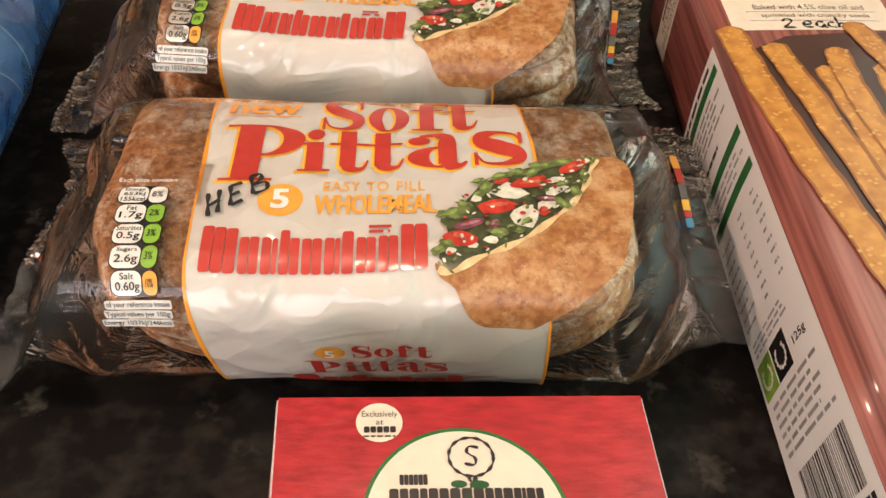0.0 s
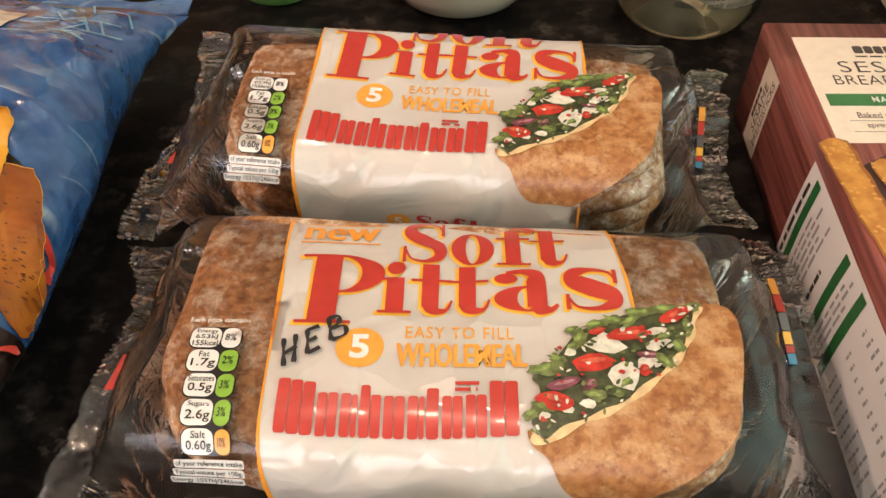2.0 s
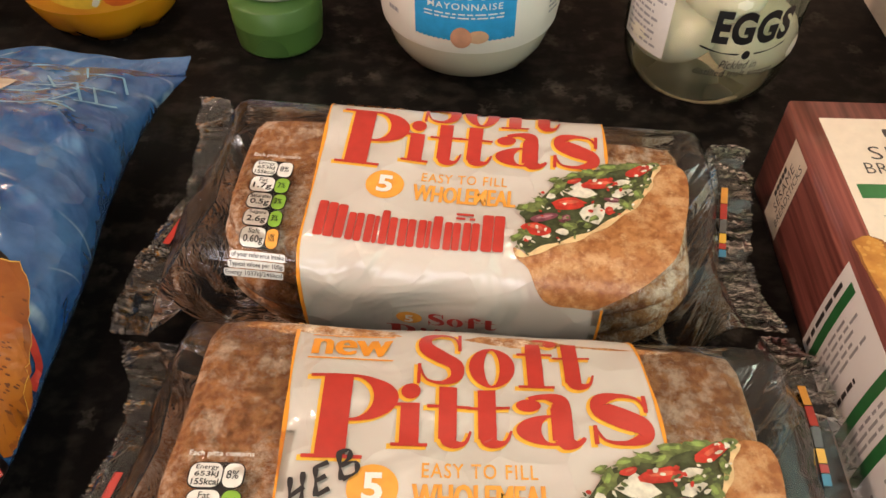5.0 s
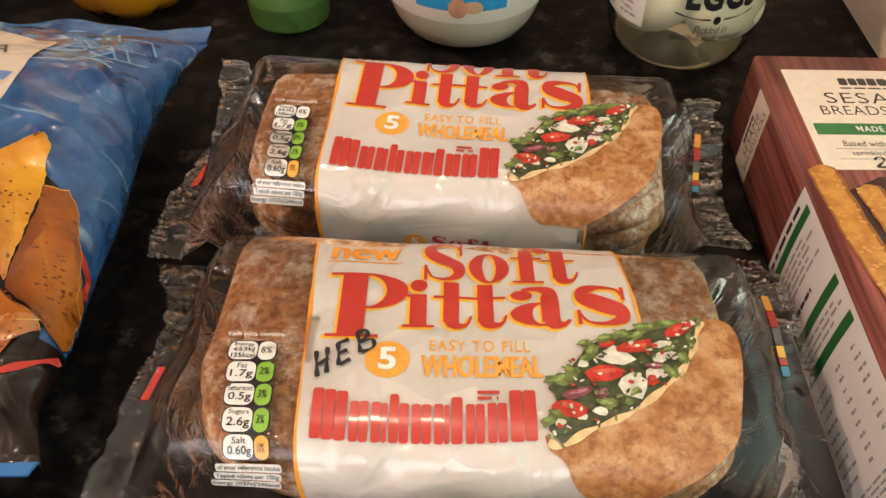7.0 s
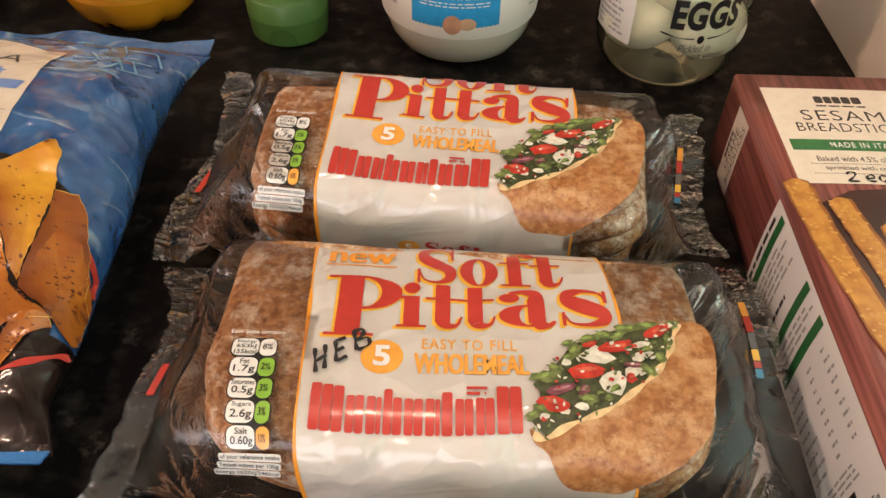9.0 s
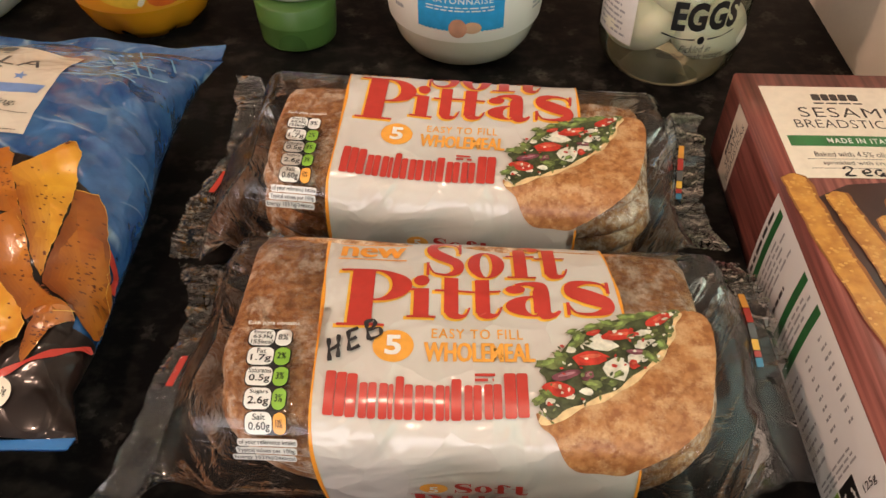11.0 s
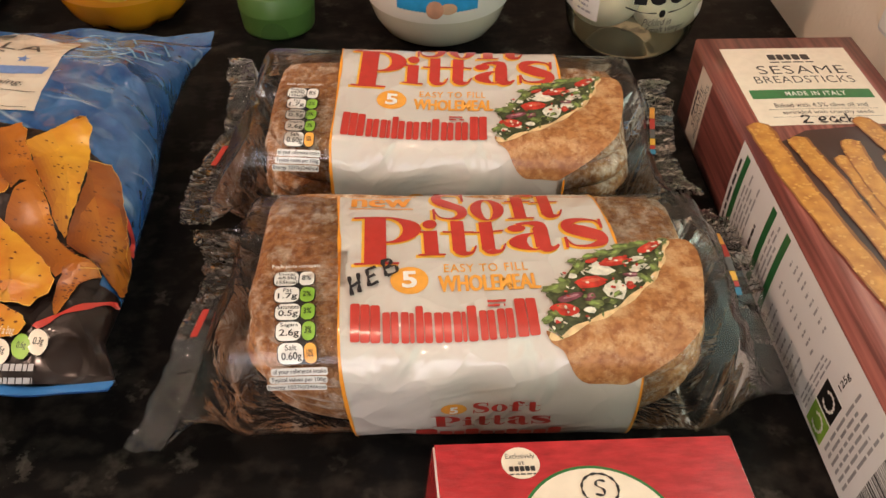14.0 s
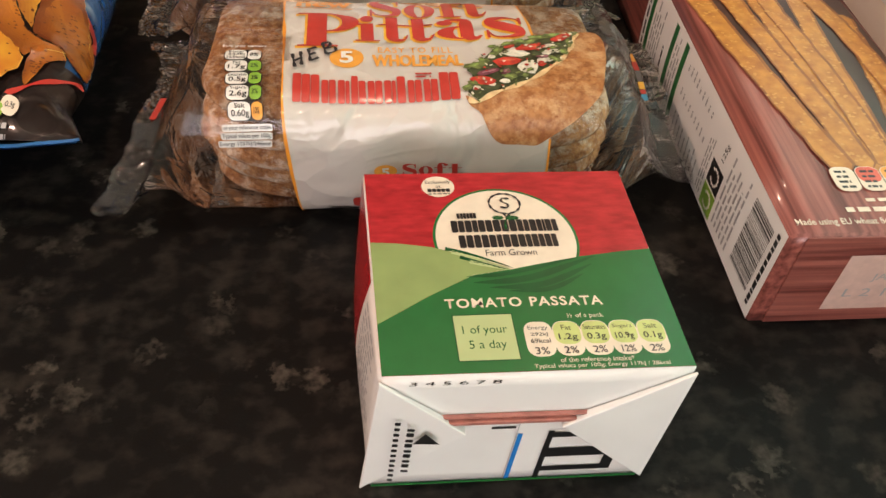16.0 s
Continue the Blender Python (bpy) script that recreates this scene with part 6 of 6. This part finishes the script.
laid("white_panel", poly(spline([(-30, 56), (-6, 48), (22, 50), (30, 60), (30, 110), (-30, 110)], closed=True, steps=4)), JF, 0.0010, WHITE, jl, "white printed panel", 4.0)
laid("small_print", lines(-16, 53, 18, 56, 1, 9, 0.5, 0.1, 8), JF, 0.0012, GREY, jl, "", 4.0)
laid("dark_panel", poly(rect(36, 46, 48, 80)), JF, 0.0009, GREY, jl, "", 4.0)

# milk bottle with a green label
MILK = material("milk_plastic", (0.74, 0.72, 0.66), 0.35, vary=0.04, scale=18, sss=0.3, coat=0.2)
MILK_GREEN = ink("milk_green_ink", (0.10, 0.30, 0.05))
mk = base("milk_bottle", pose(-0.3540, 0.7050, C, 0, 0, -6), "white plastic milk bottle with a green label", "bottle")
sq = lambda a, z: (abs(math.cos(a)) ** 4.5 + abs(math.sin(a)) ** 4.5) ** (-1 / 4.5) if z < 0.15 else 1 + ((abs(math.cos(a)) ** 4.5 + abs(math.sin(a)) ** 4.5) ** (-1 / 4.5) - 1) * max(0, (0.19 - z) / 0.04)
mp_ = [(0.020, 0.002), (0.030, 0.0008), (0.036, 0.004), (0.041, 0.014), (0.0445, 0.028), (0.046, 0.045), (0.0465, 0.07), (0.0465, 0.15), (0.040, 0.178), (0.022, 0.20), (0.019, 0.215)]
part("body", revolve(mp_, 96, sq), MILK, mk, "translucent white plastic filled with milk")
part("cap", revolve([(0.0195, 0.2155), (0.0215, 0.217), (0.0215, 0.230), (0.020, 0.232)], 40), MILK_GREEN, mk, "green cap")
MF = lambda a, b: (Vector((a * MM, -interp(mp_)(b * MM), b * MM)), Vector((0, -1, 0)))
mg = laid("label", poly(spline([(-40, 26), (-10, 18), (20, 22), (36, 36), (40, 60), (40, 120), (-40, 120)], closed=True, steps=4)), MF, 0.0008, MILK_GREEN, mk, "green printed label", 6.0)
laid("label_wording", merge(words("pints", 0, 38, 20, 46), words("2", 8, 48, 15, 58)), MF, 0.0012, WHITE, mg)

# squeezy bottle of garlic sauce standing on its green cap
SAUCE = material("white_sauce_bottle", (0.76, 0.74, 0.66), 0.25, vary=0.04, scale=18, coat=0.4, sss=0.2)
CAP_GREEN = material("green_cap_plastic", (0.072, 0.155, 0.034), 0.4, vary=0.10, scale=30, bump=0.0001)
PURPLE = ink("purple_ink", (0.20, 0.055, 0.33))
LILAC = ink("lilac_ink", (0.55, 0.42, 0.62))
gs = base("sauce_bottle", pose(-0.1135, 0.6795, C), "white squeezy sauce bottle standing on its green cap", "bottle")
cap = part("cap", revolve([(0.0235, 0.0004), (0.0248, 0.0012), (0.0252, 0.004), (0.0262, 0.0165), (0.0264, 0.0170), (0.0262, 0.0175), (0.0268, 0.030), (0.0258, 0.031)], 64), CAP_GREEN, gs, "green flip-top cap")
CF = round_face(lambda z: 0.0257 + 0.03 * z)
# flat patch: the notch's shade is painted in darker green, no hollow modelled
laid("thumb_notch", poly(oval(1, 3.2, 9.5, 11.5, 24, 0, 180)), CF, 0.0005, material("green_cap_notch_shade", (0.050, 0.115, 0.024), 0.45, vary=0.1), cap, "thumb notch, its shade painted as a darker green patch", 3.0)
bp_ = [(0.020, 0.0312), (0.0250, 0.034), (0.0300, 0.041), (0.0360, 0.052), (0.0400, 0.066), (0.0420, 0.085), (0.0420, 0.13), (0.038, 0.16), (0.030, 0.185), (0.012, 0.195)]
bm = revolve(bp_, 80)
for v in bm.verts:
    v.co.y *= 0.70
part("body", bm, SAUCE, gs, "creamy white squeezy bottle")
def GF(a, b):
    r = interp(bp_)(b * MM)
    x = a * MM
    y = -0.70 * math.sqrt(max(r * r - x * x, 1e-8))
    return Vector((x, y, b * MM)), Vector((x, y / 0.49, 0)).normalized()
gl_ = laid("label", poly(oval(0, 74, 24, 26, 40)), GF, 0.0005, PURPLE, gs, "round purple label", 4.0)
laid("label_rim", stroke(oval(0, 74, 24.8, 26.8, 40) + [(24.8, 74)], 1.0), GF, 0.0007, WHITE, gl_, "", 4.0)
laid("garlic_picture", merge(poly(spline([(-8, 52), (-2, 52), (-1, 57), (-4, 63), (-6, 63), (-10, 57)], closed=True, steps=4)), poly(spline([(1, 55), (4, 51), (9, 53), (10, 58), (6, 63), (2, 62)], closed=True, steps=4))), GF, 0.0010, LILAC, gl_, "", 4.0)
laid("label_panel", poly(rect(-16, 65, 16, 80)), GF, 0.0010, WHITE, gl_, "", 4.0)

# mayonnaise jar
MAYO = material("mayonnaise_in_glass", (0.72, 0.66, 0.52), 0.10, vary=0.03, scale=15, coat=0.8, sss=0.15)
MAYO_LABEL = material("mayonnaise_label_paper", (0.82, 0.77, 0.68), 0.4, vary=0.03, scale=30)
SKY_BLUE = ink("sky_blue_ink", (0.035, 0.33, 0.66))
EGG_INK = material("egg_picture_ink", (0.66, 0.32, 0.20), 0.4, vary=0.25, scale=90)
yp = [(0.020, 0.003), (0.028, 0.0006), (0.034, 0.002), (0.040, 0.007), (0.0450, 0.016), (0.0485, 0.028), (0.0500, 0.040), (0.0500, 0.110), (0.046, 0.125), (0.038, 0.135), (0.037, 0.145)]
my = base("mayonnaise_jar", pose(-0.0015, 0.6800, C) @ Matrix.Scale(1.01, 4), "glass jar of light mayonnaise with a blue label", "jar")
part("body", revolve(yp, 96), MAYO, my, "cream mayonnaise behind glass")
part("lid", revolve([(0.0385, 0.1455), (0.040, 0.147), (0.040, 0.163), (0.038, 0.165)], 64), SKY_BLUE, my, "blue lid")
YF = round_face(interp(yp))
ml = laid("label", poly(rect(-125, 27.5, 125, 108)), YF, 0.0004, MAYO_LABEL, my, "cream paper label", 4.0)
edge_pts = [(-26.5 + 53.0 * i / 40, 36.0 + (0.5 if i % 2 else -0.4)) for i in range(41)]
laid("blue_panel", poly(edge_pts + [(26.5, 100), (-26.5, 100)]), YF, 0.0006, SKY_BLUE, ml, "blue printed panel", 4.0)
laid("title", merge(words("LIGHT", -19, 59.5, 19, 69.0, 0.02), words("MAYONNAISE", -19, 54.0, 19, 57.6, 0.01, 1.15)), YF, 0.0008, WHITE, ml, "", 4.0)
laid("small_print", lines(-21, 48.5, 21, 52.5, 2, 12, 0.4, 0.05, 9), YF, 0.0008, WHITE, ml, "", 4.0)
laid("egg_picture", poly(oval(7, 38.5, 5.6, 4.0)), YF, 0.0009, material("pale_egg_ink", (0.70, 0.42, 0.26), 0.4, vary=0.2, scale=90), ml, "", 4.0)
laid("egg_picture", poly(oval(-1.5, 38.0, 5.4, 6.4)), YF, 0.0011, EGG_INK, ml, "", 4.0)
laid("side_marks", lines(-46, 42, -38, 45, 1, 13, 0.8, 0, 4), YF, 0.0008, GREY, ml, "", 4.0)
laid("side_print", lines(50, 40, 60, 100, 20, 14, 0.5, 0.3, 4), YF, 0.0008, GREY, ml, "", 4.0)

# jar of pickled eggs
EGG = material("pickled_egg_white", (0.82, 0.80, 0.66), 0.35, vary=0.05, scale=25, sss=0.3)
BRINE = film_material("vinegar_brine_and_glass", (0.94, 0.95, 0.82), 0.0, 0.10, (0.55, 0.57, 0.36))
ep = [(0.020, 0.0025), (0.030, 0.0006), (0.036, 0.0015), (0.0420, 0.006), (0.0455, 0.014), (0.0475, 0.026), (0.0480, 0.045), (0.0480, 0.115), (0.044, 0.128), (0.037, 0.136), (0.036, 0.146)]
ej = base("pickled_eggs_jar", pose(0.1300, 0.6680, C) @ Matrix.Scale(0.94, 4), "glass jar of white pickled eggs in pale vinegar", "jar")
gb = part("body", revolve(ep, 96), BRINE, ej, "clear glass filled with pale vinegar")
gb.visible_shadow = False
part("lid", revolve([(0.0375, 0.1465), (0.039, 0.148), (0.039, 0.164), (0.037, 0.166)], 64), BLACK, ej, "dark lid")
rnd = random.Random(4)
def egg(x, y, z, rx, ry, rz):
    bm = bmesh.new()
    bmesh.ops.create_uvsphere(bm, u_segments=32, v_segments=20, radius=1.0)
    for v in bm.verts:
        k = 1 - 0.10 * v.co.z
        v.co = (v.co.x * 0.0218 * k, v.co.y * 0.0218 * k, v.co.z * 0.0275)
    o = part("egg", bm, EGG, ej, "smooth white boiled egg")
    o.matrix_basis = pose(x, y, z, rx, ry, rz)
for e in ((-0.022, -0.015, 0.040, 70, 20, 30), (0.020, -0.016, 0.036, 85, 0, -50), (0.000, 0.022, 0.034, 80, 10, 90), (-0.004, -0.022, 0.072, 75, 80, 10), (0.022, 0.012, 0.074, 60, 20, 60), (-0.021, 0.016, 0.078, 90, 30, 120), (0.006, -0.020, 0.108, 80, 60, 0), (-0.008, 0.018, 0.112, 80, 10, 40)):
    egg(*e)
EF = round_face(interp(ep))
laid("title", words("EGGS", -10, 49.5, 33, 69.0, 0.045, 1.08), EF, 0.0004, BLACK, ej, "black printed lettering", 3.0)
laid("rule", merge(stroke([(-15, 47.0), (-4, 44.4), (6, 43.8)], 1.0), stroke([(14, 43.8), (24, 44.6), (33, 47.0)], 1.0), poly(oval(10, 43.2, 2.2, 2.8))), EF, 0.0004, BLACK, ej, "", 3.0)
laid("wording", merge(words("Pickled in", -2, 34.5, 18, 39.8, 0, 1, 0.2), words("distilled malt vinegar", -15, 28.0, 30, 33.8, 0, 1, 0.2)), EF, 0.0004, BROWN_TXT, ej, "", 3.0)
sl = laid("side_label", poly(rect(-68, 31, -33, 100)), EF, 0.0005, WHITE, ej, "white paper side label", 3.0)
laid("side_print", lines(-64, 34, -37, 96, 16, 15, 0.4, 0.3, 6), EF, 0.0008, GREY, sl, "", 3.0)
